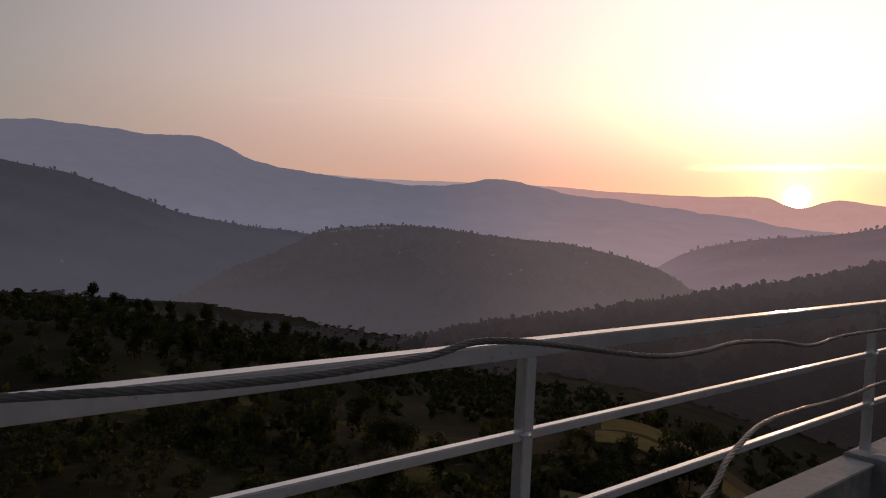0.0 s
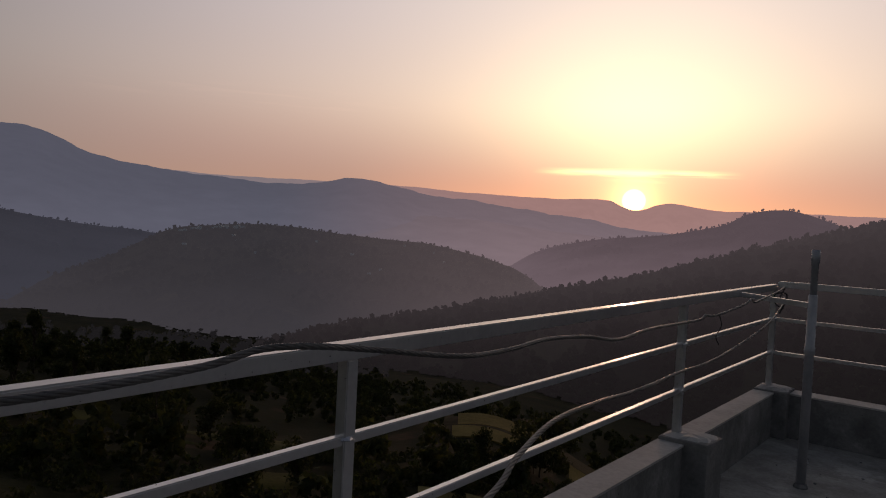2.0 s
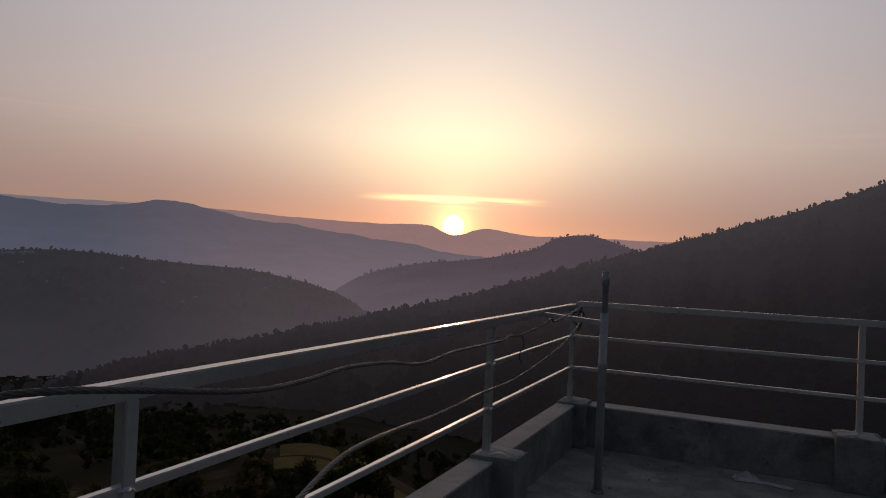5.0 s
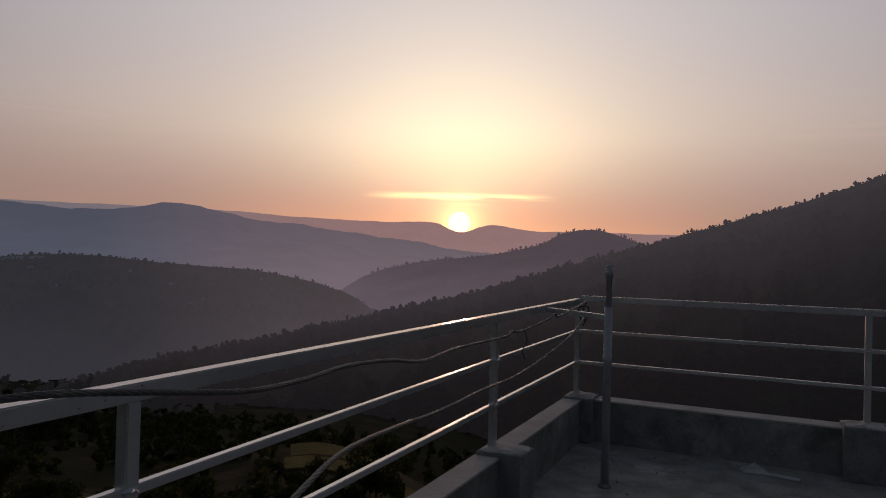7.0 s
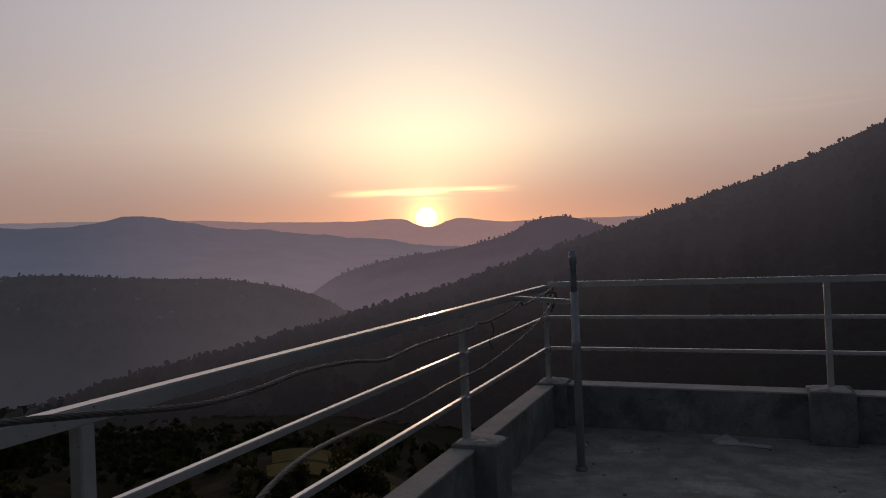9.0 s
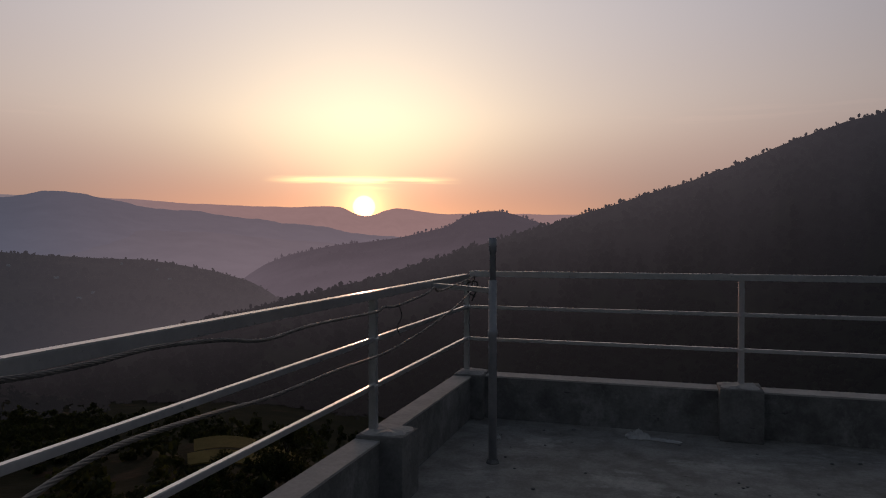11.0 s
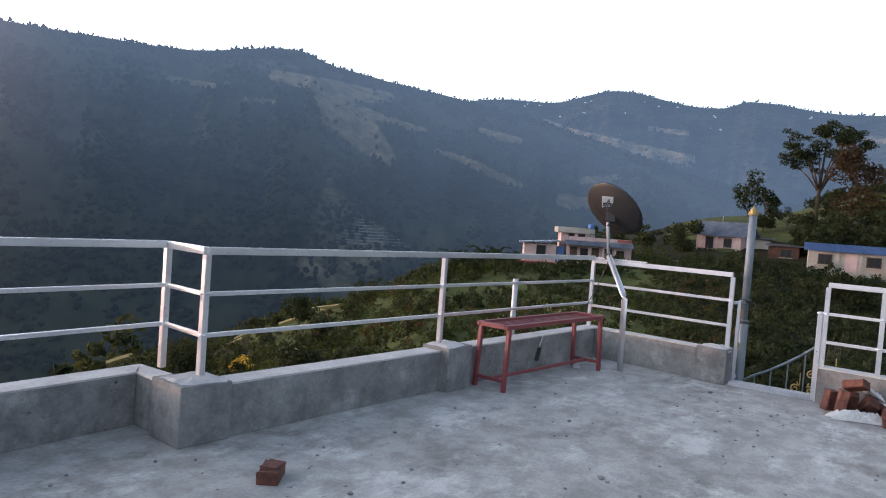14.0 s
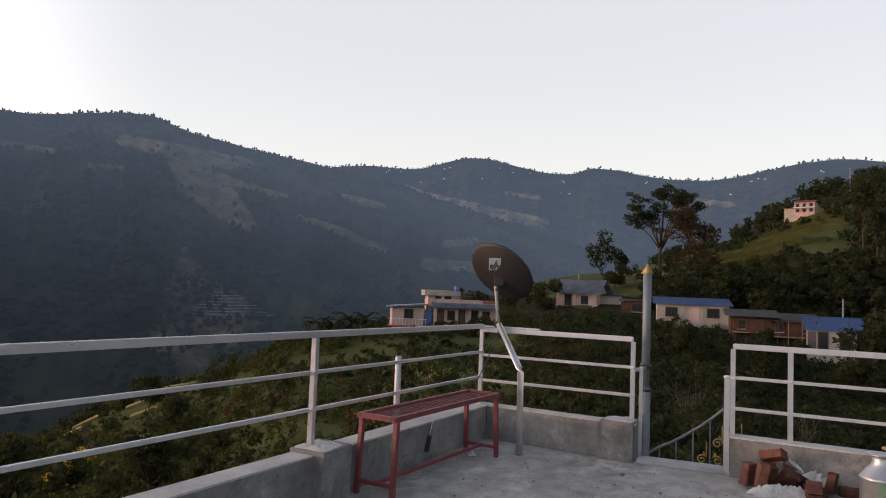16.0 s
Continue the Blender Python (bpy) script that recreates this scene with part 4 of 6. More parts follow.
# ---- satellite dish on its bent mast ----


def satellite_dish():
    top = thing("satellite_dish", "dark grey satellite dish seen from behind on a bent white mast", "satellite dish", pose(7.60, 2.71, 0))
    part("lower_mast", tube([(0, 0, 0), (0, 0.01, 0.74), (0.02, 0.03, 0.775), (0.46, 0.38, 1.14)], 0.030, 16), SILVER, top, "white painted bent pipe")
    part("upper_mast", tube([(0.47, 0.39, 1.125), (0.50, 0.44, 1.50), (0.50, 0.44, 1.68)], 0.018, 12), GALV, top)
    part("clamp", block((0.055, 0.055, 0.06), (0.475, 0.40, 1.11), 0.008), BLACK, top)
    out = Vector((math.sin(radians(72)), math.cos(radians(72)), 0))
    right = Vector((math.cos(radians(72)), -math.sin(radians(72)), 0))
    n = (out * 0.60 + right * 0.48 + Vector((0, 0, 1)) * 0.64).normalized()
    centre = Vector((0.55, 0.405, 1.665))
    turn = n.to_track_quat("Z", "Y").to_matrix().to_4x4()
    bm = bmesh.new()
    prof = [(0.001, -0.085), (0.08, -0.081), (0.16, -0.066), (0.24, -0.042), (0.31, -0.012), (0.338, 0.0), (0.345, 0.010), (0.338, 0.012), (0.30, 0.0),
            (0.24, -0.030), (0.16, -0.054), (0.08, -0.069), (0.001, -0.073)]
    lathe(prof, 48, bm)
    for v in bm.verts:
        v.co.x *= 1.04
        v.co.y *= 1.04
    bmesh.ops.transform(bm, matrix=Matrix.Translation(centre) @ turn, verts=bm.verts)
    part("reflector", bm, DISH, top, "matt dark grey pressed steel reflector")
    back = centre - n * 0.10
    part("mount", block((0.10, 0.10, 0.13), (0.52, 0.42, 1.52), 0.012, 18), BLACK, top)
    part("arm", bar((0.5, 0.44, 1.64), back, 0.04, 0.05), BLACK, top)
    part("feed_arm", tube([back + Vector((0, 0, -0.12)), centre + n * 0.42 + Vector((0, 0, -0.22))], 0.013, 8), BLACK, top)
    # white badge with dark slanted strokes, on the back
    side = right
    upv = n.cross(side).normalized()
    if upv.z < 0:
        upv = -upv
    face = -n
    m = Matrix((side, upv, face)).transposed().to_4x4()
    m.translation = centre - n * 0.075 + right * -0.03 + upv * 0.17
    bm = bmesh.new()
    bmesh.ops.create_cube(bm, size=1)
    bmesh.ops.scale(bm, vec=(0.118, 0.175, 0.006), verts=bm.verts)
    bmesh.ops.bevel(bm, geom=bm.edges[:], offset=0.002, segments=1, affect="EDGES")
    bmesh.ops.transform(bm, matrix=m, verts=bm.verts)
    badge = part("badge", bm, WHITE, top, "white square badge with dark strokes")
    for x, y, w, h, lean in ((-0.028, -0.008, 0.03, 0.012, 0.3), (-0.028, -0.03, 0.03, 0.010, 0.3), (-0.038, -0.018, 0.010, 0.03, 0.3), (0.0, 0.0, 0.011, 0.085, 0.35), (0.012, -0.012, 0.010, 0.06, 0.3),
                             (0.027, -0.010, 0.02, 0.010, 0.3), (0.034, -0.024, 0.010, 0.034, 0.3), (0.0, -0.052, 0.085, 0.008, 0.0)):
        bm = bmesh.new()
        bmesh.ops.create_cube(bm, size=1)
        bmesh.ops.scale(bm, vec=(w, h * 1.4, 0.004), verts=bm.verts)
        for v in bm.verts:
            v.co.x += v.co.y * lean
        bmesh.ops.transform(bm, matrix=m @ Matrix.Translation((x, y * 1.4, 0.005)), verts=bm.verts)
        part("stroke", bm, BLACK, badge)
    part("cable", tube(spline([(0.53, 0.41, 1.50), (0.62, 0.30, 1.44), (0.52, 0.42, 1.36), (0.42, 0.36, 1.14), (0.38, 0.46, 0.80), (0.34, 0.56, 0.55), (0.36, 0.6, 0.36)], 8), 0.005, 6), BLACK, top, "black cable")


satellite_dish()

# ---- bench ----


def bench():
    top = thing("bench", "red oxide painted steel slat bench against the parapet", "bench", pose(6.62, 3.12, 0, 0, 0, -7.5))
    L, W, H = 1.66, 0.33, 0.545
    for sx in (-1, 1):
        for sy in (-1, 1):
            part("leg", bar((sx * (L / 2 - 0.02), sy * (W / 2 - 0.015) * 1.02, 0), (sx * (L / 2 - 0.05), sy * (W / 2 - 0.018), H - 0.01), 0.036, 0.036), OXIDE, top)
    for sy in (-1, 1):
        part("seat_frame", bar((-L / 2, sy * (W / 2 - 0.018), H), (L / 2, sy * (W / 2 - 0.018), H), 0.036, 0.036), OXIDE, top)
    for sx in (-1, 1):
        part("seat_frame", bar((sx * (L / 2 - 0.018), -W / 2 + 0.037, H), (sx * (L / 2 - 0.018), W / 2 - 0.037, H), 0.036, 0.036), OXIDE, top)
        part("stretcher", bar((sx * (L / 2 - 0.03), -W / 2 + 0.02, 0.09), (sx * (L / 2 - 0.03), W / 2 - 0.02, 0.09), 0.028, 0.028), OXIDE, top)
    part("stretcher", bar((-L / 2 + 0.03, 0.0, 0.09), (L / 2 - 0.03, 0.0, 0.09), 0.028, 0.028), OXIDE, top)
    for k in range(5):
        y = -W / 2 + 0.074 + k * (W - 0.148) / 4
        part("slat", bar((-L / 2 + 0.037, y, H - 0.004), (L / 2 - 0.037, y, H - 0.004), 0.014, 0.008, 0.001), OXIDE, top)


bench()
brush = thing("hand_brush", "small dark brush hung on the parapet under the bench", "brush", pose(6.9, front_in(6.9) - 0.012, 0.19))
part("handle", tube([(0.03, 0, 0.02), (0.08, -0.008, 0.14)], 0.007, 8), SILVER, brush)
part("bristles", bar((0.035, 0, 0.03), (-0.02, 0.0, -0.10), 0.055, 0.022, 0.008), BLACK, brush)
outer = thing("pipe_stub", "grey pipe post standing outside the railing", "pipe", pose(6.95, front_in(6.95) + 0.32, -0.5))
part("pipe", lathe([(0.028, 0), (0.028, 1.36), (0.024, 1.365), (0.024, 1.2)], 16), GALV, outer)

# ---- gateway, standing pipe and stair rail ----
vent = thing("standing_pipe", "tall blue-grey pipe with a yellow pointed cap beside the gateway", "pipe", pose(8.30, 1.70, -3.0))
part("lower_pipe", lathe([(0.049, 0), (0.049, 3.60), (0.045, 3.605), (0.039, 3.62)], 20), PIPE, vent)
part("upper_pipe", lathe([(0.039, 3.6), (0.039, 4.70), (0.034, 4.701)], 20), PIPE, vent)
part("cap", lathe([(0.050, 4.69), (0.058, 4.695), (0.004, 4.785), (0.001, 4.786)], 4), YELLOW, vent, "yellow pointed metal cap")
for z in (3.58, 3.80):
    part("clip", lathe([(0.045, z), (0.056, z + 0.004), (0.056, z + 0.026), (0.045, z + 0.03)], 16), BLACK, vent)
part("bracket", bar((-0.27, 0.06, 3.80), (-0.04, 0.0, 3.80), 0.03, 0.03), SILVER, vent)


def scroll(parent, at, s, flip=1, turn=0.0):
    pts = []
    for k in range(28):
        a = k / 27 * 2 * math.pi * 1.4
        r = s * (0.10 + 0.5 * k / 27)
        pts.append(Vector((0, flip * r * math.cos(a), r * math.sin(a) + s)))
    pts.append(pts[-1] + Vector((0, flip * s * 0.3, s * 0.6)))
    m = Matrix.Translation(at) @ Matrix.Rotation(radians(turn), 4, "Z")
    part("scroll", tube([m @ p for p in pts], 0.008, 6), YELLOW, parent, "yellow painted scroll")


stair = thing("stair_railing", "grey steel stair railing with yellow scrolls below the gateway", "railing", pose(8.5, 1.3, -0.6))
part("handrail", tube(spline([(0, 0.75, 0.28), (0, 0.34, 0.60), (0, 0.17, 0.70), (0, 0.0, 0.815), (0, -0.16, 0.94), (0, -0.31, 1.08)], 6), 0.013, 10), PIPE, stair)
for k, y in enumerate((0.28, 0.13, -0.02, -0.17, -0.29)):
    part("baluster", bar((0, y, -0.3), (0, y, 0.60 + 0.74 * max(0, 0.32 - y)), 0.014, 0.014, 0.002), PIPE, stair)
for y, z, s, f in ((-0.10, 0.50, 0.075, 1), (-0.10, 0.36, 0.075, -1), (-0.235, 0.66, 0.075, 1), (-0.235, 0.50, 0.075, -1), (-0.40, 0.7, 0.075, 1)):
    scroll(stair, (0, y, z), s, f)
    part("scroll_bar", bar((0, y - 0.04, z - 0.25), (0, y - 0.04, z + 0.24), 0.010, 0.010, 0.001), YELLOW, stair, "yellow bar")
leaf = thing("gate", "open metal gate leaf with yellow scrolls seen edge on", "gate", pose(8.09, 1.715, 0.02))
part("gate_frame", bar((0, 0, 0.0), (0, 0, 0.80), 0.03, 0.03), SILVER, leaf)
part("gate_frame", bar((0.0, 0, 0.78), (0.5, 0.05, 0.78), 0.03, 0.03), SILVER, leaf)
part("gate_frame", bar((0.0, 0, 0.02), (0.5, 0.05, 0.02), 0.03, 0.03), SILVER, leaf)
part("gate_frame", bar((0.5, 0.05, 0.0), (0.5, 0.05, 0.80), 0.03, 0.03), SILVER, leaf)
for k in range(4):
    scroll(leaf, (0.04 + 0.09 * (k % 2), 0.012, 0.08 + 0.17 * k), 0.06, 1 if k % 2 else -1, 60)
stub = thing("gate_post", "short white gate post with a round cap", "post", pose(side_in(0.96) + 0.10, 0.985, 0))
part("shaft", bar((0, 0, 0), (0, 0, 0.80), 0.045, 0.045), SILVER, stub)
part("cap", lathe([(0.026, 0.80), (0.030, 0.804), (0.030, 0.816), (0.018, 0.824)], 14), SILVER, stub)
sill = thing("threshold", "grey steel channel threshold across the gateway", "threshold", pose(7.95, 1.35, 0.0))
part("plate", block((0.16, 0.74, 0.012), (0, 0, 0.002), 0.003), GALV, sill)
part("lip", block((0.02, 0.74, 0.03), (0.05, 0, 0.014), 0.003), GALV, sill)
part("lip", block((0.02, 0.74, 0.03), (-0.05, 0, 0.014), 0.003), GALV, sill)
landing = part("stair_landing", prism([(8.03, 0.0), (9.2, 0.0), (9.2, 1.62), (8.12, 1.62)], -0.75, -0.60), CONCRETE)
tagged(landing, "plain concrete landing outside the gateway", "landing", kind="structure")

# ---- bricks, pots and litter ----


def brick_mesh():
    bm = block((0.225, 0.108, 0.065), (0, 0, 0), 0.006)
    g = random.Random(4)
    for v in bm.verts:
        v.co += Vector((g.uniform(-1, 1), g.uniform(-1, 1), g.uniform(-1, 1))) * 0.007
    return bm


first = part("brick", brick_mesh(), BRICK)
tagged(first, "worn red clay brick in a loose heap", "brick", group="heap of bricks")
first.matrix_basis = pose(7.42, 0.70, 0.112, 0, 80, 100)
chip = random.Random(12)
for row in ((7.50, 0.80, 0.108, 8, 82, 60), (7.53, 0.66, 0.105, 0, 70, 20), (7.62, 0.66, 0.11, 0, 88, 40), (7.56, 0.64, 0.235, 26, 18, 60),
            (7.60, 0.54, 0.10, 0, 62, 70), (7.53, 0.55, 0.07, 30, 35, 40), (7.66, 0.46, 0.05, 60, 0, 40),
            (7.38, 0.38, 0.004, 0, 0, 8), (7.38, 0.38, 0.07, 0, 0, -6), (7.52, 0.36, 0.004, 0, 0, 30), (7.54, 0.22, 0.108, 0, 80, 70), (7.68, 0.10, 0.004, 0, 0, 95)):
    brick = copy_thing(first, pose(*row))
    brick.scale = (chip.uniform(0.62, 0.92), chip.uniform(0.8, 0.98), chip.uniform(0.85, 1.05))
lone = copy_thing(first, pose(3.20, 3.00, 0.002, 0, 0, 35))
tagged(lone, "single broken clay brick lying on the terrace floor", "brick")
half = copy_thing(first, pose(3.215, 3.005, 0.064, 0, 0, 20))
tagged(half, "dusty chip of clay brick lying on a larger one", "brick")
half.scale = (0.5, 0.8, 0.2)
lone.scale = (0.78, 0.95, 0.95)


def crumpled(name, label, category, material, at, size, seed, height=0.06):
    bm = bmesh.new()
    bmesh.ops.create_grid(bm, x_segments=40, y_segments=40, size=0.5)
    g = random.Random(seed)
    off = Vector((g.uniform(0, 50), g.uniform(0, 50), 0))
    for v in bm.verts:
        p = v.co.copy()
        edge = 1 - min(1, max(abs(p.x), abs(p.y)) * 2) ** 3
        r = 1 + 0.35 * noise.noise(p * 3 + off)
        v.co = Vector((p.x * size[0] * r, p.y * size[1] * r, 0.004 + height * edge * (0.45 + 0.8 * abs(noise.noise(p * 5 + off)) + 0.45 * abs(noise.noise(p * 13 + off)))))
    bmesh.ops.solidify(bm, geom=bm.faces[:], thickness=-0.003)
    ob = part(name, bm, material)
    ob.matrix_basis = at
    tagged(ob, label, category)
    return ob


crumpled("plastic_sack", "crumpled white woven plastic sack under a heap of bricks", "sack", SACK, pose(7.40, 0.60, 0.0, 0, 0, 20), (0.15, 0.44), 3, 0.09)
crumpled("plastic_sack", "shred of white sacking hanging over bricks", "sack", SACK, pose(7.68, 0.52, 0.17, 40, 20, 30), (0.10, 0.16), 9, 0.05)
crumpled("plastic_sack", "torn white plastic bag between bricks", "sack", SACK, pose(7.66, 0.34, 0.06, 30, 10, 0), (0.16, 0.2), 8, 0.10)
crumpled("plastic_scrap", "scrap of white plastic on the floor", "litter", SACK, pose(7.38, 0.12, 0.0), (0.12, 0.16), 12, 0.02)
crumpled("tarpaulin", "bright green plastic tarpaulin spread under metal pots", "tarpaulin", TARP, pose(7.02, -0.36, 0.0, 0, 0, 6), (0.98, 1.1), 21, 0.10)
crumpled("plastic_litter", "crumpled white plastic litter by the parapet", "litter", SACK, pose(-0.34, 4.02, 0.0, 0, 0, 10), (0.16, 0.09), 31, 0.05)
crumpled("plastic_litter", "thin torn scraps of plastic on the floor", "litter", SACK, pose(-0.17, 3.99, 0.0, 0, 0, 80), (0.05, 0.20), 33, 0.012)
crumpled("plastic_litter", "small pale plastic scrap near the corner", "litter", SACK, pose(-1.28, 3.72, 0.0, 0, 0, 30), (0.05, 0.06), 35, 0.03)
crumpled("plastic_litter", "small white scrap under the bench", "litter", SACK, pose(7.36, 3.08, 0.0, 0, 0, 30), (0.12, 0.07), 36, 0.03)


def water_can(material, rim, label, m, s=1.0):
    top = thing("metal_can", label, "water can", m, group="cans on the tarpaulin")
    body = [(0.001, 0.0), (0.168, 0.0), (0.178, 0.015), (0.184, 0.05), (0.184, 0.315), (0.190, 0.320), (0.190, 0.330), (0.180, 0.338), (0.135, 0.385), (0.095, 0.418), (0.082, 0.45), (0.080, 0.485), (0.072, 0.486), (0.070, 0.42)]
    part("body", lathe([(r * s * 0.77, z * s) for r, z in body], 44), material, top)
    part("rim", lathe([(r * s * 0.80, z * s) for r, z in ((0.080, 0.478), (0.115, 0.490), (0.120, 0.498), (0.114, 0.504), (0.072, 0.492))], 40), rim, top)


water_can(ALUMINIUM, ALUMINIUM, "large dull aluminium water can with a narrow neck", pose(6.98, 0.02, 0.012), 0.91)
water_can(STEEL, BRASS, "dark metal water can with a brass rim", pose(7.38, -0.13, 0.012), 0.86)


def plate(m, r):
    top = thing("metal_plate", "dull steel plate propped on its edge", "plate", m, group="propped steel plates")
    part("dish", lathe([(0.001, 0.0), (r * 0.8, 0.0), (r * 0.95, 0.028), (r, 0.030), (r, 0.034), (r * 0.94, 0.034), (r * 0.78, 0.008), (0.001, 0.007)], 44), STEEL, top)


for k, (x, y, r) in enumerate(((7.10, -0.33, 0.17), (7.17, -0.35, 0.18), (7.24, -0.37, 0.185), (7.02, -0.31, 0.14))):
    plate(pose(x, y, r * 0.96 + 0.012, 0, -72, 8 + 2 * k), r)
basin = thing("metal_basin", "upturned dull aluminium bowl on the tarpaulin", "bowl", pose(6.72, -0.25, 0.012))
part("bowl", lathe([(0.001, 0.15), (0.07, 0.148), (0.14, 0.125), (0.175, 0.09), (0.178, 0.075), (0.150, 0.0), (0.14, 0.0), (0.16, 0.075), (0.001, 0.08)], 44), ALUMINIUM, basin)
cup = thing("metal_cup", "small steel cup on the tarpaulin", "cup", pose(6.72, -0.43, 0.012))
part("body", lathe([(0.001, 0), (0.04, 0), (0.05, 0.10), (0.056, 0.11), (0.05, 0.112), (0.04, 0.01), (0.001, 0.008)], 28), STEEL, cup)

g = random.Random(9)
grit = bmesh.new()
for k in range(420):
    x, y = g.uniform(-1.4, 7.6), g.uniform(-0.5, 4.1)
    if y > front_in(x) - 0.1 and x > 3:
        continue
    s = g.uniform(0.004, 0.013) * (1.8 if g.random() < 0.06 else 1)
    bit = bmesh.ops.create_icosphere(grit, subdivisions=1, radius=s)
    for v in bit["verts"]:
        v.co = Vector((v.co.x * g.uniform(0.6, 1.5), v.co.y * g.uniform(0.6, 1.5), v.co.z * 0.6)) + Vector((x, y, s * 0.4))
tagged(part("grit", grit, CONCRETE), "loose grit and crumbs of cement on the floor", "grit", kind="stuff")

# ---- trees and growth ----


def crown(g, lobes, quads, leaf, flat=0.8):
    """Leaf cards gathered in clumps within lobes (x, y, z, radius). Returns corner points and faces."""
    weight = np.array([l[3] ** 2 for l in lobes])
    pick = g.choice(len(lobes), quads, p=weight / weight.sum())
    c = np.array(lobes)[pick]
    d = g.normal(size=(quads, 3))
    d /= np.linalg.norm(d, axis=1)[:, None]
    r = g.uniform(0.45, 1.0, quads) ** 0.5
    clump = g.normal(size=(quads, 3)) * 0.12
    p = c[:, :3] + (d * r[:, None] + clump) * c[:, 3:4] * (1, 1, flat)
    u = g.normal(size=(quads, 3))
    u /= np.linalg.norm(u, axis=1)[:, None]
    v = np.cross(u, d + 0.3 * g.normal(size=(quads, 3)))
    v /= np.linalg.norm(v, axis=1)[:, None]
    s = leaf * g.uniform(0.6, 1.4, quads)[:, None]
    corners = np.stack([p - u * s, p + v * s * 0.55, p + u * s, p - v * s * 0.55], 1).reshape(-1, 3)
    faces = np.arange(quads * 4).reshape(-1, 4)
    return corners, faces


def lobes_for(g, height, spread, count, low=0.4):
    out = []
    for k in range(count):
        z = height * g.uniform(low, 0.92)
        f = math.sin(math.pi * min(1, max(0.15, (z / height - low + 0.12) / (1.05 - low))))
        a, r = g.uniform(0, 2 * math.pi), spread * f * g.uniform(0.3, 0.95)
        out.append((r * math.cos(a), r * math.sin(a), z, spread * g.uniform(0.28, 0.5)))
    return out


def tree(label, height, spread, seed, material, quads, leaf, m, count=11, low=0.4, group=""):
    """A tapered trunk with limbs that reach into the lobes of a leafy crown."""
    g = np.random.default_rng(seed)
    top = thing("tree", label, "tree", m, group)
    lobes = lobes_for(g, height, spread, count, low)
    bend = g.normal(size=2) * 0.03 * height
    trunk = [(0, 0, -0.6), (bend[0] * 0.3, bend[1] * 0.3, height * 0.25), (bend[0], bend[1], height * 0.5), (bend[0] * 0.6, bend[1] * 1.3, height * 0.8)]
    bm = tube(spline(trunk, 3), 0.1, 8, radii=[height * 0.015 * (1 - 0.085 * k) for k in range(10)])
    for x, y, z, r in lobes:
        z0 = max(height * 0.2, z - height * 0.25)
        tube([(bend[0] * 0.6, bend[1] * 0.6, z0), (x * 0.5 + bend[0] * 0.3, y * 0.5 + bend[1] * 0.3, (z0 + z) / 2 - 0.02 * height), (x, y, z)], 0.1, 5, bm,
             radii=[height * 0.010, height * 0.007, height * 0.003])
    part("trunk", bm, BARK, top)
    v, f = crown(g, lobes, quads, leaf)
    raw_part("crown", v.tolist(), f.tolist(), material, top)
    return top


def spot(az, r, dz=0.0, turn=0.0):
    x, y = r * math.sin(radians(az)), r * math.cos(radians(az))
    return pose(x, y, float(land(x, y)) + dz, 0, 0, turn)


KINDS = [tree("broad dark leafy tree on the hillside", 8.0, 2.7, 40, LEAF_DARK, 1300, 0.24, spot(98, 62), count=17, low=0.06, group="hillside trees"),
         tree("tall narrow dark tree on the hillside", 10.5, 2.3, 41, LEAF_DARK, 1300, 0.22, spot(-66, 130), count=18, low=0.05, group="hillside trees"),
         tree("rounded green tree on the hillside", 6.0, 2.4, 42, LEAF, 1000, 0.24, spot(90, 100), group="hillside trees"),
         tree("open green tree with gaps in its crown", 9.0, 3.2, 43, LEAF, 1000, 0.24, spot(80, 118), count=8, group="hillside trees")]
g = np.random.default_rng(77)


def plant(kinds, count, az, r, scale, seed, test=None):
    q = np.random.default_rng(seed)
    for k in range(count):
        a, d = q.uniform(*az), math.sqrt(q.uniform(r[0] ** 2, r[1] ** 2))
        if test and not test(a, d):
            continue
        copy = copy_thing(KINDS[int(q.choice(kinds))], spot(a, d, -0.2, q.uniform(0, 360)))
        s = q.uniform(*scale)
        copy.scale = (s, s, s * q.uniform(0.9, 1.15))


plant([0, 0, 1], 46, (-79, -52), (95, 240), (0.75, 1.25), 1)
plant([0, 2], 14, (-60, -28), (45, 120), (0.6, 1.0), 2)
plant([0, 2, 3], 16, (82, 96), (96, 122), (0.35, 0.6), 3, lambda a, d: abs(a - 78.6) > 3.2 or d > 106)
plant([0, 0, 1], 30, (98, 112), (75, 190), (0.8, 1.3), 4)
plant([2, 0], 12, (20, 50), (40, 75), (0.4, 0.8), 6)
plant([0, 2], 8, (84, 96), (60, 76), (0.4, 0.6), 7)


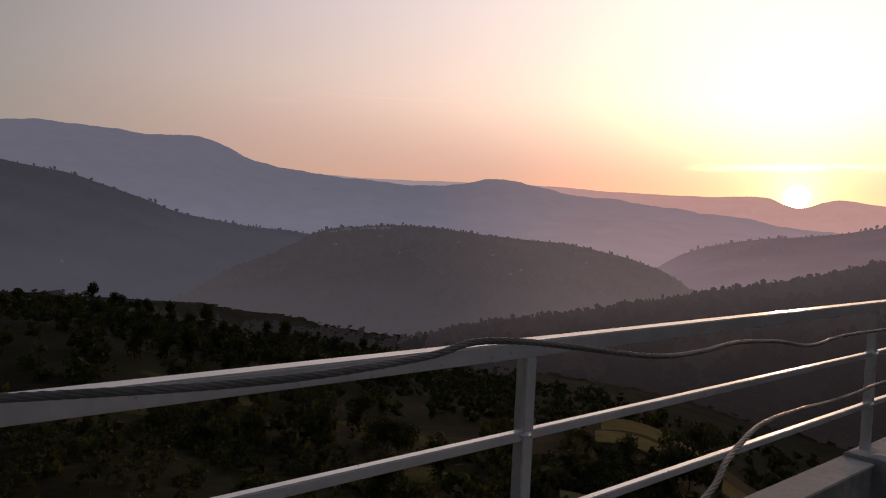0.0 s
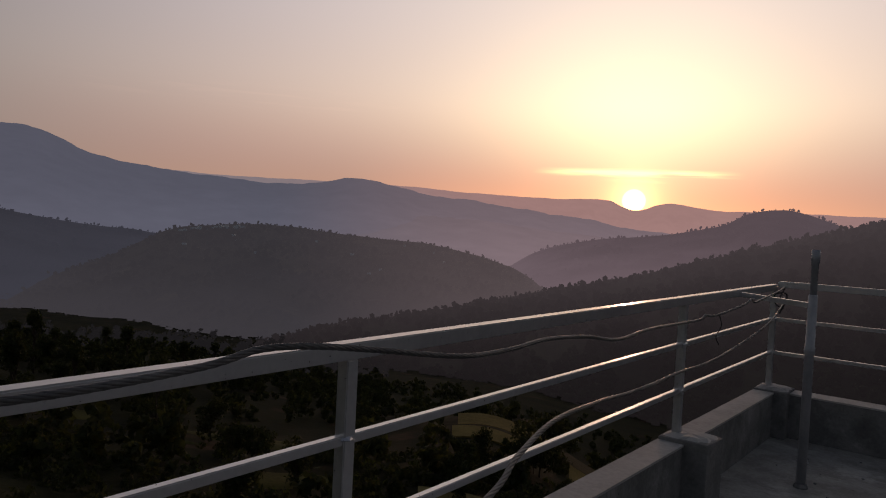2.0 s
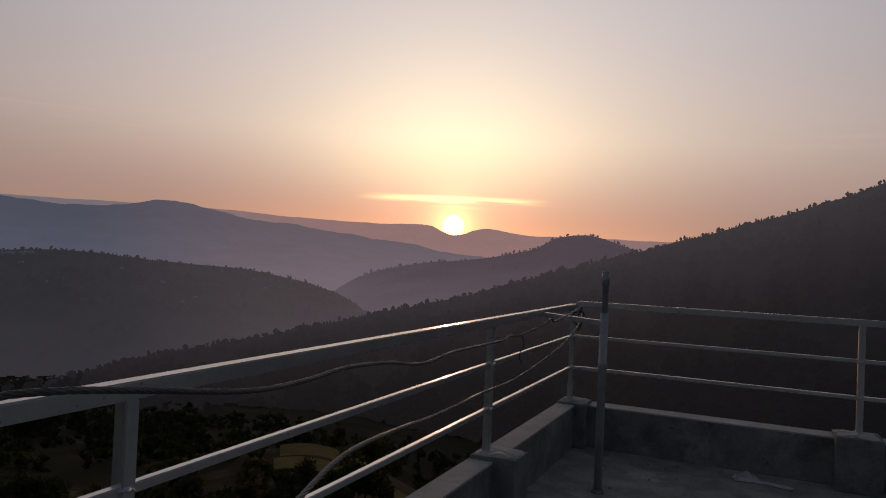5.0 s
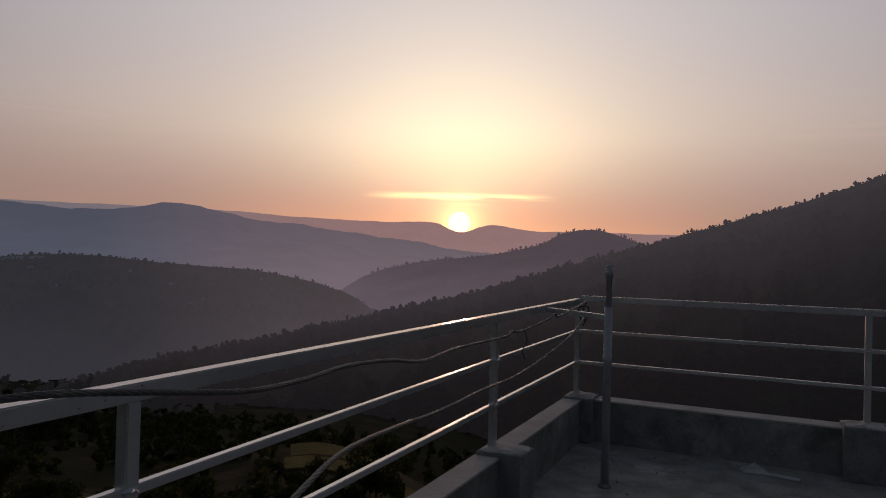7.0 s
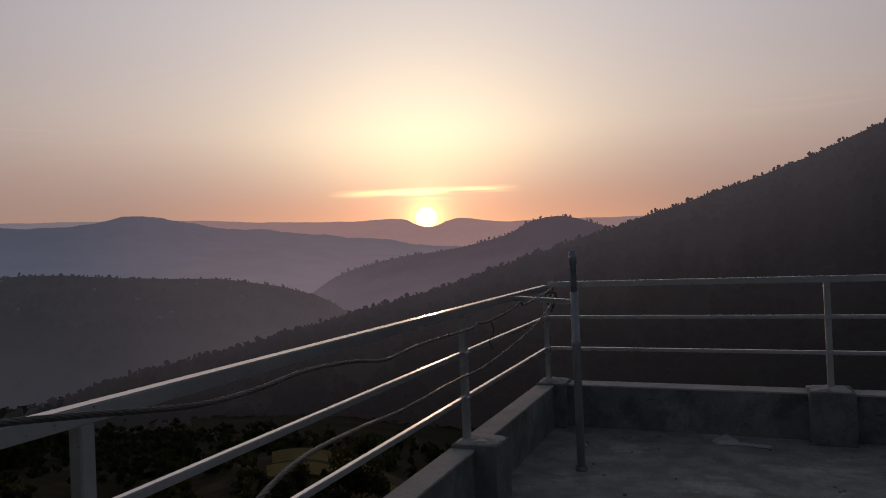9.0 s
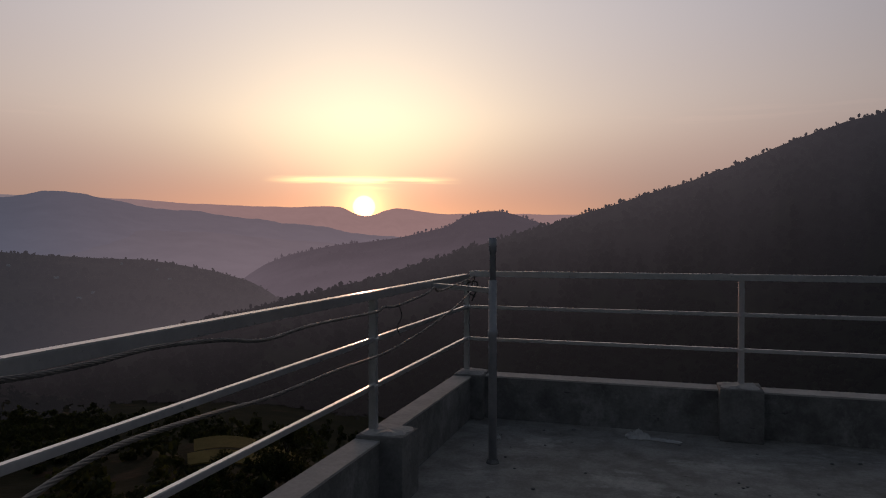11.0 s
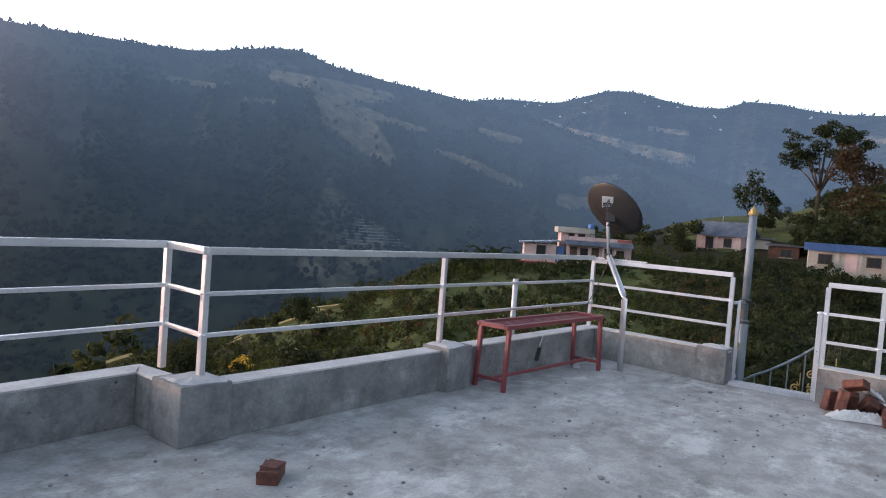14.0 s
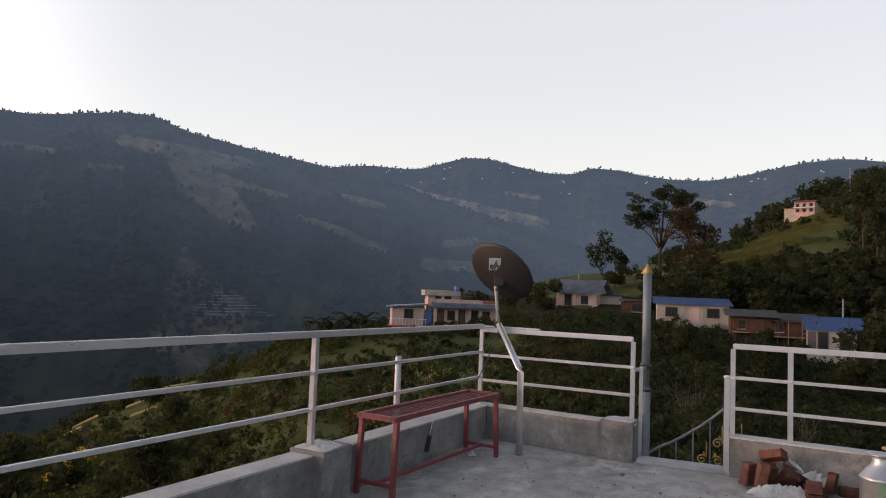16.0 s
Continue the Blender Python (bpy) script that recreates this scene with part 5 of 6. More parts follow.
def spreading_tree(label, height, spread, seed, material, m):
    """A tall tree whose limbs fork twice and carry flat tufts of leaves, with sky between them."""
    q = np.random.default_rng(seed)
    top = thing("tree", label, "tree", m)
    bm = tube([(0, 0, -0.6), (0.1, 0.05, height * 0.18), (0.25, -0.1, height * 0.38)], 0.1, 9, radii=[0.36, 0.30, 0.24])
    fork = Vector((0.2, -0.1, height * 0.30))
    tufts = []
    for k in range(11):
        a = 2 * math.pi * (k + q.uniform(-0.3, 0.3)) / 11
        out = spread * q.uniform(0.22, 0.66)
        lift = q.uniform(0.14, 0.46) if k % 3 else q.uniform(0.36, 0.48)
        knee = fork + Vector((math.cos(a) * out * 0.5, math.sin(a) * out * 0.5, height * lift * 0.55))
        elbow = fork + Vector((math.cos(a) * out, math.sin(a) * out, height * lift))
        tube([fork - Vector((0, 0, 0.3)), knee, elbow], 0.1, 6, bm, radii=[0.15, 0.10, 0.07])
        for j in range(7):
            b = a + q.uniform(-1.5, 1.5)
            r = spread * q.uniform(0.08, 0.42)
            tip = elbow + Vector((math.cos(b) * r, math.sin(b) * r, height * q.uniform(-0.02, 0.15) - 0.02 * r * r))
            tube([elbow, elbow.lerp(tip, 0.5) + Vector((0, 0, 0.15)), tip], 0.1, 5, bm, radii=[0.06, 0.04, 0.02])
            tufts.append((tip.x, tip.y, tip.z, q.uniform(0.6, 1.25)))
    part("trunk", bm, BARK, top)
    v, f = crown(q, tufts, 9000, 0.17, 0.5)
    raw_part("crown", v.tolist(), f.tolist(), material, top)


spreading_tree("tall spreading tree with a feathery open crown", 17.6, 6.0, 61, LEAF, spot(84.3, 122, -0.3))
tree("dark reddish bushy tree beside a tall one", 12.0, 4.4, 62, LEAF_RUST, 3200, 0.24, spot(86.4, 116, -0.3), count=16, low=0.12)
tree("dark bushy tree behind a cottage", 7.0, 2.4, 66, LEAF_DARK, 1800, 0.2, spot(80.9, 114, -0.3), count=12, low=0.12)
tree("dark rounded tree beside a cottage", 4.6, 2.6, 67, LEAF_DARK, 1600, 0.2, spot(75.4, 98, -0.3), count=10, low=0.1)
tree("dark round tree on the valley side", 11.0, 5.0, 64, LEAF_DARK, 2600, 0.3, spot(-31.0, 108, -0.6), count=14, low=0.2)


# open terrace beds on the valley side: bearings and distances
RICE = ((43.2, 44.9, 79, 80.2), (44.4, 46.8, 82.5, 83.8), (45.6, 48.0, 86, 87.2), (43.6, 45.4, 72, 73.4), (39.0, 40.4, 80, 81.2), (39.8, 41.4, 83.5, 84.8), (44.0, 45.2, 61, 62), (30.6, 32.4, 85, 87))
DRY = ((-38.5, -31.5, 116, 123), (-38, -29.5, 127, 136), (-28.5, -25.0, 116, 126))
GLADES = ((-54, 80, 7), (-80, 96, 9), (-55, 108, 10), (-71, 128, 12), (-63.5, 98, 6))
BEDS = RICE + DRY + tuple((a - math.degrees(w / r), a + math.degrees(w / r), r - 0.7 * w, r + 0.7 * w) for a, r, w in GLADES)


def woods(name, label, category, material, count, az, r, height, quads, leaf, seed, wide=0.32, keep=-9.0):
    """Many trees or bushes as one mesh of leaf cards."""
    q = np.random.default_rng(seed)
    vs, fs, k = [], [], 0
    a = np.radians(q.uniform(*az, count))
    d = np.sqrt(q.uniform(r[0] ** 2, r[1] ** 2, count))
    x, y = d * np.sin(a), d * np.cos(a)
    ok = ripple(x * 1.5 + 40, y * 1.5) > keep
    # the yard before the cottage stays open
    yard = (np.abs(np.degrees(a) - 78.6) < 3.2) & (d > 70) & (d < 104)
    ok &= ~yard | (height < 1.2)
    for a0, a1, r0, r1 in BEDS:
        ok &= ~((np.degrees(a) > a0 - 0.5) & (np.degrees(a) < a1 + 0.5) & (d > r0 - 6) & (d < r1 + 2))
    x, y = x[ok], y[ok]
    z = land(x, y)
    for i in range(len(x)):
        h = height * q.uniform(0.5, 1.25)
        lobes = lobes_for(q, h, h * wide, 5, 0.12)
        v, f = crown(q, lobes, quads, leaf * (0.6 + 0.5 * h / height))
        vs.append(v + (x[i], y[i], z[i] - 0.1 * h))
        fs.append(f + k)
        k += len(v)
    ob = raw_part(name, np.concatenate(vs).tolist(), np.concatenate(fs).tolist(), material)
    tagged(ob, label, category, kind="stuff")


woods("woods", "dark mixed woodland on the valley side", "trees", LEAF_DARK, 1250, (-112, -44), (60, 330), 6.0, 96, 0.521, 101, 0.42, -1.6)
# these leaf cards take the emissive haze material of the valley
woods("woods", "far dark trees with painted haze at the foot of the hills", "trees", HILLS["valley_tree"], 900, (-112, -44), (320, 560), 7.0, 42, 1.116, 111, 0.5, -1.6)
woods("woods", "dark trees down in the valley", "trees", LEAF_DARK, 900, (-50, 34), (70, 300), 6.0, 72, 0.62, 102, 0.4, -1.2)
woods("woods", "dark trees climbing the hillside", "trees", LEAF_DARK, 360, (83, 118), (95, 113), 3.4, 114, 0.298, 103, 0.5, -1.4)
woods("woods", "dark trees on the hilltop", "trees", LEAF_DARK, 330, (97.4, 118), (120, 230), 8.0, 120, 0.496, 113, 0.36, -0.8)
woods("bushes", "dark bushes close below the terrace", "bushes", LEAF_DARK, 520, (-104, 50), (12, 42), 1.6, 130, 0.115, 104, 0.7, -2.5)
woods("bushes", "dark bushes below the terrace", "bushes", LEAF_DARK, 1700, (-104, 50), (38, 100), 1.8, 54, 0.24, 124, 0.75, -2.5)
woods("bushes", "bushes on the hilltop", "bushes", LEAF_DARK, 210, (84, 97), (140, 230), 2.6, 84, 0.273, 114, 0.5, -0.3)
woods("bushes", "dark bushes beside the houses", "bushes", LEAF_DARK, 200, (91, 114), (84, 126), 3.0, 102, 0.248, 115, 0.55, -1.6)
woods("bushes", "green shrubs on the hillside", "bushes", SHRUB, 2200, (28, 74), (20, 100), 0.95, 55, 0.118, 105, 0.85, -1.6)
woods("bushes", "dark tangled undergrowth below the houses", "bushes", LEAF_DARK, 2600, (73, 110), (13, 88), 1.1, 60, 0.13, 125, 0.9, -9)
woods("bushes", "shrubs with small pale yellow flowers", "bushes", PALE_BLOOM, 110, (61, 72), (34, 62), 0.9, 26, 0.07, 126, 0.9, -9)
woods("bushes", "dark green bushes on the hillside", "bushes", LEAF_DARK, 420, (30, 112), (14, 96), 2.1, 120, 0.161, 106, 0.55, 0.2)
woods("bushes", "brownish shrubs on the hillside", "bushes", LEAF_RUST, 170, (46, 80), (24, 84), 1.5, 66, 0.124, 107, 0.55, -0.2)
woods("bushes", "green shrubs among the woodland", "bushes", SHRUB, 700, (-84, -30), (26, 120), 1.1, 36, 0.248, 108, 0.8, 0.0)
woods("bushes", "leafy green bushes close below the railing", "bushes", LEAF, 150, (60, 112), (12, 30), 2.4, 252, 0.118, 109, 0.5)
woods("bushes", "dark trees on the upper hillside", "bushes", LEAF_DARK, 60, (66, 75), (100, 150), 3.2, 84, 0.31, 110, 0.5, 0.0)

woods("bushes", "dark bushes on the grassy spur", "bushes", LEAF_DARK, 150, (53, 71), (58, 92), 1.5, 66, 0.18, 121, 0.6, -9)
woods("bushes", "dark trees behind the hilltop house", "bushes", LEAF_DARK, 150, (90, 101), (190, 280), 5.0, 80, 0.45, 123, 0.45, -2)
woods("woods", "dark trees in the valley bottom", "trees", LEAF_DARK, 500, (10, 48), (110, 330), 6.0, 70, 0.6, 122, 0.45, -1.2)


def bare_shrub(m, height, seed):
    """Thin leafless stems that fan out from one root and fork."""
    q = random.Random(seed)
    top = thing("bare_shrub", "thin leafless pale shrub among dark undergrowth", "shrub", m)
    for k in range(7):
        a, lean = q.uniform(0, 6.28), q.uniform(0.08, 0.26)
        h = height * q.uniform(0.7, 1.0)
        bend = [Vector((math.cos(a) * lean * h * t, math.sin(a) * lean * h * t, h * t * (1 - 0.1 * t))) for t in (0, 0.35, 0.7, 1.0)]
        bm = tube(bend, 0.02, 5, radii=[0.02, 0.016, 0.011, 0.005])
        for j in range(3):
            root = bend[1].lerp(bend[3], q.uniform(0.1, 0.8))
            b = a + q.uniform(-1.4, 1.4)
            r = h * q.uniform(0.10, 0.22)
            tube([root, root + Vector((math.cos(b) * r, math.sin(b) * r, r * q.uniform(0.4, 1.2)))], 0.01, 4, bm, radii=[0.012, 0.005])
        part("stem", bm, DRY_STEM, top)


def flower_bush(m, s, seed):
    q = np.random.default_rng(seed)
    v, f = crown(q, lobes_for(q, 1.6 * s, 0.9 * s, 6, 0.2), 420, 0.075)
    top = thing("flower_bush", "bush covered in bright yellow flowers", "bush", m)
    raw_part("blossom", v.tolist(), f.tolist(), BLOOM, top)
    v, f = crown(q, lobes_for(q, 1.5 * s, 0.8 * s, 6, 0.1), 300, 0.1)
    raw_part("leaves", v.tolist(), f.tolist(), SHRUB, top)


bare_shrub(spot(85.4, 40), 2.9, 3)
bare_shrub(spot(86.4, 43), 2.2, 4)
bare_shrub(spot(93.4, 38), 3.0, 5)
flower_bush(spot(39.5, 54, -0.1), 1.3, 5)
flower_bush(spot(40.7, 55, -0.1), 1.5, 6)
flower_bush(spot(40.2, 58, -0.1), 1.2, 7)


def banana(m, seed):
    q = random.Random(seed)
    top = thing("banana_plant", "clump of broad arching banana leaves", "plant", m)
    part("stem", tube([(0, 0, -0.3), (0, 0, 2.2)], 0.14, 8), SHRUB, top)
    for k in range(11):
        a, lift = q.uniform(0, 6.28), q.uniform(0.6, 1.6)
        bm = bmesh.new()
        prev = None
        for i in range(7):
            t = i / 6
            p = Vector((math.cos(a) * 2.2 * t, math.sin(a) * 2.2 * t, 2.0 + lift * 2.2 * t - 2.4 * t * t))
            side = Vector((-math.sin(a), math.cos(a), 0)) * 0.34 * math.sin(math.pi * min(1, 0.12 + 0.86 * t))
            row = [bm.verts.new(p - side + Vector((0, 0, 0.1))), bm.verts.new(p), bm.verts.new(p + side + Vector((0, 0, 0.1)))]
            if prev:
                bm.faces.new((prev[0], prev[1], row[1], row[0]))
                bm.faces.new((prev[1], prev[2], row[2], row[1]))
            prev = row
        part("leaf", bm, LEAF, top)


for k, (a, d) in enumerate(((58.2, 78), (59.6, 80), (60.6, 77), (57.2, 80))):
    banana(spot(a, d, 0, 40 * k), k)


def field(label, az, r, material, lift=0.25):
    """A terrace bed that follows the slope, with a bank at its lower edge."""
    aa, rr = np.radians(np.linspace(*az, 26)), np.linspace(*r, 7)
    x, y = rr[:, None] * np.sin(aa), rr[:, None] * np.cos(aa)
    z = land(x, y).mean(0)[None, :] * 0.7 + land(x, y) * 0.3 + lift
    z = np.maximum(z, land(x, y) + 0.06)
    verts = np.stack([x, y, z], -1).reshape(-1, 3).tolist()
    faces = [(i * 26 + j, i * 26 + j + 1, (i + 1) * 26 + j + 1, (i + 1) * 26 + j) for i in range(6) for j in range(25)]
    base = len(verts)
    verts += [(px, py, pz - 1.4) for px, py, pz in verts[:26]]
    faces += [(j, base + j, base + j + 1, j + 1) for j in range(25)]
    tagged(raw_part("terrace_field", verts, faces, material), label, "field", group="terrace fields", kind="structure")


for a0, a1, r0, r1 in RICE:
    field("narrow terrace bed of ripe yellow rice", (a0, a1), (r0, r1), PADDY, 0.45)


def glade(az, r, wide, seed):
    """A ragged patch of dry grass that lies on the slope."""
    q = np.random.default_rng(seed)
    turn = np.linspace(0, 2 * math.pi, 40, endpoint=False)
    edge = 1 + sum(q.uniform(0.05, 0.2) * np.sin(k * turn + q.uniform(0, 6.3)) for k in (1, 2, 3, 5))
    f = np.linspace(0, 1, 9)
    along, across = f[:, None] * edge * wide * np.cos(turn), f[:, None] * edge * wide * 0.7 * np.sin(turn)
    b = np.radians(az) + along / r
    x, y = (r + across) * np.sin(b), (r + across) * np.cos(b)
    z = land(x, y) + 0.35 - 0.5 * f[:, None] ** 4
    faces = [(i * 40 + j, i * 40 + (j + 1) % 40, (i + 1) * 40 + (j + 1) % 40, (i + 1) * 40 + j) for i in range(8) for j in range(40)]
    ob = raw_part("glade", np.stack([x, y, z], -1).reshape(-1, 3).tolist(), faces, GRASS_DRY)
    ob.data.shade_smooth()
    tagged(ob, "ragged patch of dry olive grass among dark woods", "grass", kind="structure")


def meadow(label, az, r):
    """Grass that covers a stretch of the slope."""
    aa, rr = np.radians(np.linspace(*az, 90)), np.linspace(*r, 60)
    edge = 1 + 0.05 * np.sin(aa * 31) + 0.03 * np.sin(aa * 77)
    x, y = rr[:, None] * edge * np.sin(aa), rr[:, None] * edge * np.cos(aa)
    z = land(x, y) + 0.10
    verts = np.stack([x, y, z], -1).reshape(-1, 3).tolist()
    faces = [(i * 90 + j, i * 90 + j + 1, (i + 1) * 90 + j + 1, (i + 1) * 90 + j) for i in range(59) for j in range(89)]
    ob = raw_part("meadow", verts, faces, GRASS)
    ob.data.shade_smooth()
    tagged(ob, label, "grass", kind="structure")


meadow("rough green grass on the hillside spur", (41, 76), (26, 88))
meadow("rough green grass on the upper hillside", (74, 100), (104, 190))
for k in range(4):
    field("pale terrace bed on the valley side", (-45 + 1.2 * k, -33 + k), (62 + 5 * k, 66 + 5 * k), PADDY if k % 2 else GROUND)
for a0, a1, r0, r1 in DRY:
    field("yellowish grassy terrace bed on the valley side", (a0, a1), (r0, r1), STUBBLE, 0.3)
for k, (a, r, w) in enumerate(GLADES):
    glade(a, r, w, k)
for k in range(5):
    field("dry terrace strip behind a cottage", (75.2 + 0.3 * k, 80.2 - 0.2 * k), (110 + 4 * k, 112.6 + 4 * k), GRASS_DRY if k % 2 else GRASS, 0.35)
for k in range(9):
    field("green terrace strip on the upper hillside", (85.4 + 0.4 * k + 1.5 * (k % 3), 95 + 0.5 * k - 2.0 * (k % 2)), (124 + 6 * k, 128 + 6 * k), (GRASS, GRASS_DRY)[k % 2], 0.7)

# ---- houses on the hillside ----


def opening(parent, x, z, w, h, y, kind="window"):
    win = part(kind, block((w + 0.16, 0.10, h + 0.16), (x, y, z - 0.08), 0.01), TIMBER, parent)
    if kind == "window":
        for k in (-1, 1):
            part("pane", block((w / 2 - 0.03, 0.04, h), (x + k * w / 4, y - 0.05, z)), GLASS_AND_SHADE, win)
        part("sill", block((w + 0.3, 0.2, 0.07), (x, y - 0.06, z - 0.16)), CREAM, win)
    else:
        # an open doorway gets a dark panel in place of the shade inside
        part("panel", block((w, 0.04, h), (x, y - 0.05, z)), GLASS_AND_SHADE if kind == "doorway" else TIMBER, win)


def sheet_roof(parent, w, d, z, rise, material, gable=False, over=0.45):
    """A corrugated sheet roof, with one fall or two."""
    bm = bmesh.new()
    n = int(w / 0.14)
    rows = []
    ends = [(-d / 2 - over, z), (d / 2 + over, z + rise)] if not gable else [(-d / 2 - over, z - 0.1), (0, z + rise), (d / 2 + over, z - 0.1)]
    for y, zz in ends:
        rows.append([bm.verts.new((-w / 2 - over + (w + 2 * over) * k / n, y, zz + (0.03 if k % 2 else 0))) for k in range(n + 1)])
    for a, b in zip(rows, rows[1:]):
        for k in range(n):
            bm.faces.new((a[k], a[k + 1], b[k + 1], b[k]))
    bmesh.ops.solidify(bm, geom=bm.faces[:], thickness=-0.09)
    return part("roof", bm, material, parent)


def walls(parent, w, d, h, material, x=0.0, y=0.0, z=0.0, gable=0.0):
    bm = block((w, d, h + 2.5), (x, y, z - 2.5), 0.02)
    if gable:
        for s in (-1, 1):
            a = [bm.verts.new((x + s * (w / 2 - 0.02), y - d / 2, z + h)), bm.verts.new((x + s * (w / 2 - 0.02), y + d / 2, z + h)), bm.verts.new((x + s * (w / 2 - 0.02), y, z + h + gable))]
            bm.faces.new(a)
    return part("wall", bm, material, parent)


def site(az, r, el, turn=0.0):
    """A place on the hillside, its front turned to the terrace; el is the angle of its doorstep seen from there."""
    return pose(1.2 + r * math.sin(radians(az)), 0.8 + r * math.cos(radians(az)), 1.42 + r * math.tan(radians(el)), 0, 0, -az + turn)


pink = thing("house", "pink washed two-storey farmhouse with a terrace and blue-grey eaves", "house", site(67.6, 88, -2.55, 8))
walls(pink, 7.8, 5.0, 2.5, PINK, 1.8)
awning = bmesh.new()
rows = [[awning.verts.new((-2.4 + 8.3 * k / 60, y, z + (0.025 if k % 2 else 0))) for k in range(61)] for y, z in ((-2.5, 2.95), (-3.75, 2.3))]
for k in range(60):
    awning.faces.new((rows[1][k], rows[1][k + 1], rows[0][k + 1], rows[0][k]))
bmesh.ops.solidify(awning, geom=awning.faces[:], thickness=-0.06)
part("awning", awning, SLATE_TIN, pink, "blue-grey corrugated sheet awning")
part("roof_slab", block((8.2, 5.4, 0.2), (1.8, 0, 2.7), 0.03), PINK, pink)
part("parapet_band", block((7.6, 0.15, 0.42), (1.9, -2.5, 2.9), 0.02), PINK, pink)
part("parapet_band", block((1.7, 0.12, 0.34), (4.9, -2.62, 2.96), 0.02), RED_TIN, pink, "red painted band")
for x in (-2.0, 0.75, 2.3, 3.75, 5.6):
    part("pillar", bar((x, -3.35, -0.2), (x, -3.35, 2.45), 0.16, 0.16, 0.02), PINK, pink)
part("veranda", block((8.4, 1.4, 0.26), (1.8, -3.0, -0.3), 0.03), RED_TIN, pink, "red painted veranda edge")
for x, k in ((-1.2, "door"), (0.1, "window"), (1.45, "door"), (3.05, "doorway"), (4.5, "window")):
    opening(pink, x, 0.82 if k == "window" else 0.05, 0.8 if k == "window" else 0.72, 1.05 if k == "window" else 1.95, -2.52, k)
walls(pink, 3.3, 3.6, 0.85, PINK, -1.0, 1.2, 2.9)
part("roof_slab", block((4.0, 4.2, 0.70), (-1.15, 1.0, 3.72), 0.04), CREAM, pink, "thick cream roof parapet")
opening(pink, -1.35, 3.0, 0.6, 0.6, -0.64)
opening(pink, -0.1, 3.0, 0.75, 0.6, -0.64)
for k in range(6):
    part("roof_rail_post", bar((0.95 + 0.34 * k, -1.0, 2.9), (0.95 + 0.34 * k, -1.0, 3.75), 0.04, 0.04, 0), GREY_TIN, pink)
part("roof_rail", bar((0.9, -1.0, 3.72), (2.75, -1.0, 3.72), 0.05, 0.05, 0), GREY_TIN, pink)
part("tank_stand", block((0.9, 0.9, 1.45), (1.3, 1.2, 2.9), 0.02), CREAM, pink)
part("water_tank", lathe([(0.36, 0.0), (0.38, 0.2), (0.38, 0.55), (0.24, 0.68), (0.1, 0.71)], 18), BLUE_TIN, pink, "blue plastic water tank").location = (1.3, 1.2, 4.36)
walls(pink, 3.9, 4.0, 2.15, PINK, -5.3, -0.8, 0.0)
part("eave", bar((-7.8, -1.0, 2.18), (-2.8, -1.0, 2.62), 4.9, 0.13, 0.02), SLATE_TIN, pink, "thin sloping sheet roof")
opening(pink, -5.2, 0.8, 1.0, 1.1, -2.82)
part("annexe_door", block((0.9, 0.08, 1.9), (-2.75, -2.3, 0.05), 0.01), BLUE_TIN, pink, "pale blue sheet door")
part("balcony", block((4.6, 1.1, 0.16), (-5.4, -3.2, -0.2), 0.02), RED_TIN, pink)
for k in range(12):
    part("balcony_bar", bar((-7.6 + 0.40 * k, -3.7, -0.05), (-7.6 + 0.40 * k, -3.7, 0.75), 0.04, 0.04, 0), SILVER, pink)
part("balcony_rail", bar((-7.7, -3.7, 0.78), (-3.0, -3.7, 0.78), 0.06, 0.06), SILVER, pink)
part("lower_wall", block((7.5, 0.2, 2.4), (-4.4, -2.6, -2.6), 0.02), MUD, pink)
part("tarp", block((3.2, 0.12, 1.3), (-5.2, -3.5, -2.2), 0.03), BLUE_TIN, pink, "blue plastic sheet")

hut = thing("house", "small white cottage with a steep blue-grey sheet roof", "house", site(78.6, 100, -0.75, -20))
walls(hut, 5.8, 4.6, 2.2, PINK, gable=1.5)
sheet_roof(hut, 5.8, 4.6, 2.25, 1.9, SLATE_TIN, True, 0.7)
for x in (-2.6, 0.0, 2.6):
    part("pillar", bar((x, -3.0, -0.3), (x, -3.0, 2.1), 0.16, 0.16, 0.01), PINK, hut)
opening(hut, -1.2, 0.05, 0.9, 1.9, -2.32, "doorway")
opening(hut, 1.2, 0.8, 0.9, 1.0, -2.32)
fence = thing("fence", "rough timber fence beside a cottage yard", "fence", site(77.0, 97, -0.9, -6))
for k in range(9):
    part("post", bar((-2.6 + 0.65 * k, 0, -0.5), (-2.6 + 0.65 * k, 0.03, 0.75 + 0.12 * (k % 3)), 0.07, 0.07, 0.01), PLANK, fence)
for z in (0.3, 0.62):
    part("rail", bar((-2.7, -0.05, z), (2.7, -0.05, z + 0.05), 0.05, 0.06, 0.01), PLANK, fence)
shed = thing("shed", "low pale shed with a flat sheet roof", "shed", site(80.6, 100, -0.45, -6))
walls(shed, 4.4, 3.0, 1.5, CREAM)
sheet_roof(shed, 4.4, 3.0, 1.55, 0.3, GREY_TIN)
byre = thing("shed", "dark open byre with a sheet roof", "shed", site(82.8, 94, -0.9, -4))
walls(byre, 3.4, 3.0, 1.5, MUD)
sheet_roof(byre, 3.4, 3.0, 1.55, 0.3, GREY_TIN)
opening(byre, 0.3, 0.3, 1.2, 0.9, -1.52)

long_house = thing("house", "long cream plastered house with a blue sheet roof", "house", site(87.0, 86, -1.45, 4))
walls(long_house, 7.8, 4.2, 2.1, CREAM)
sheet_roof(long_house, 7.8, 4.2, 2.1, 0.85, BLUE_TIN)
for x in (-2.3, 2.2):
    opening(long_house, x, 0.75, 1.2, 0.95, -2.12)
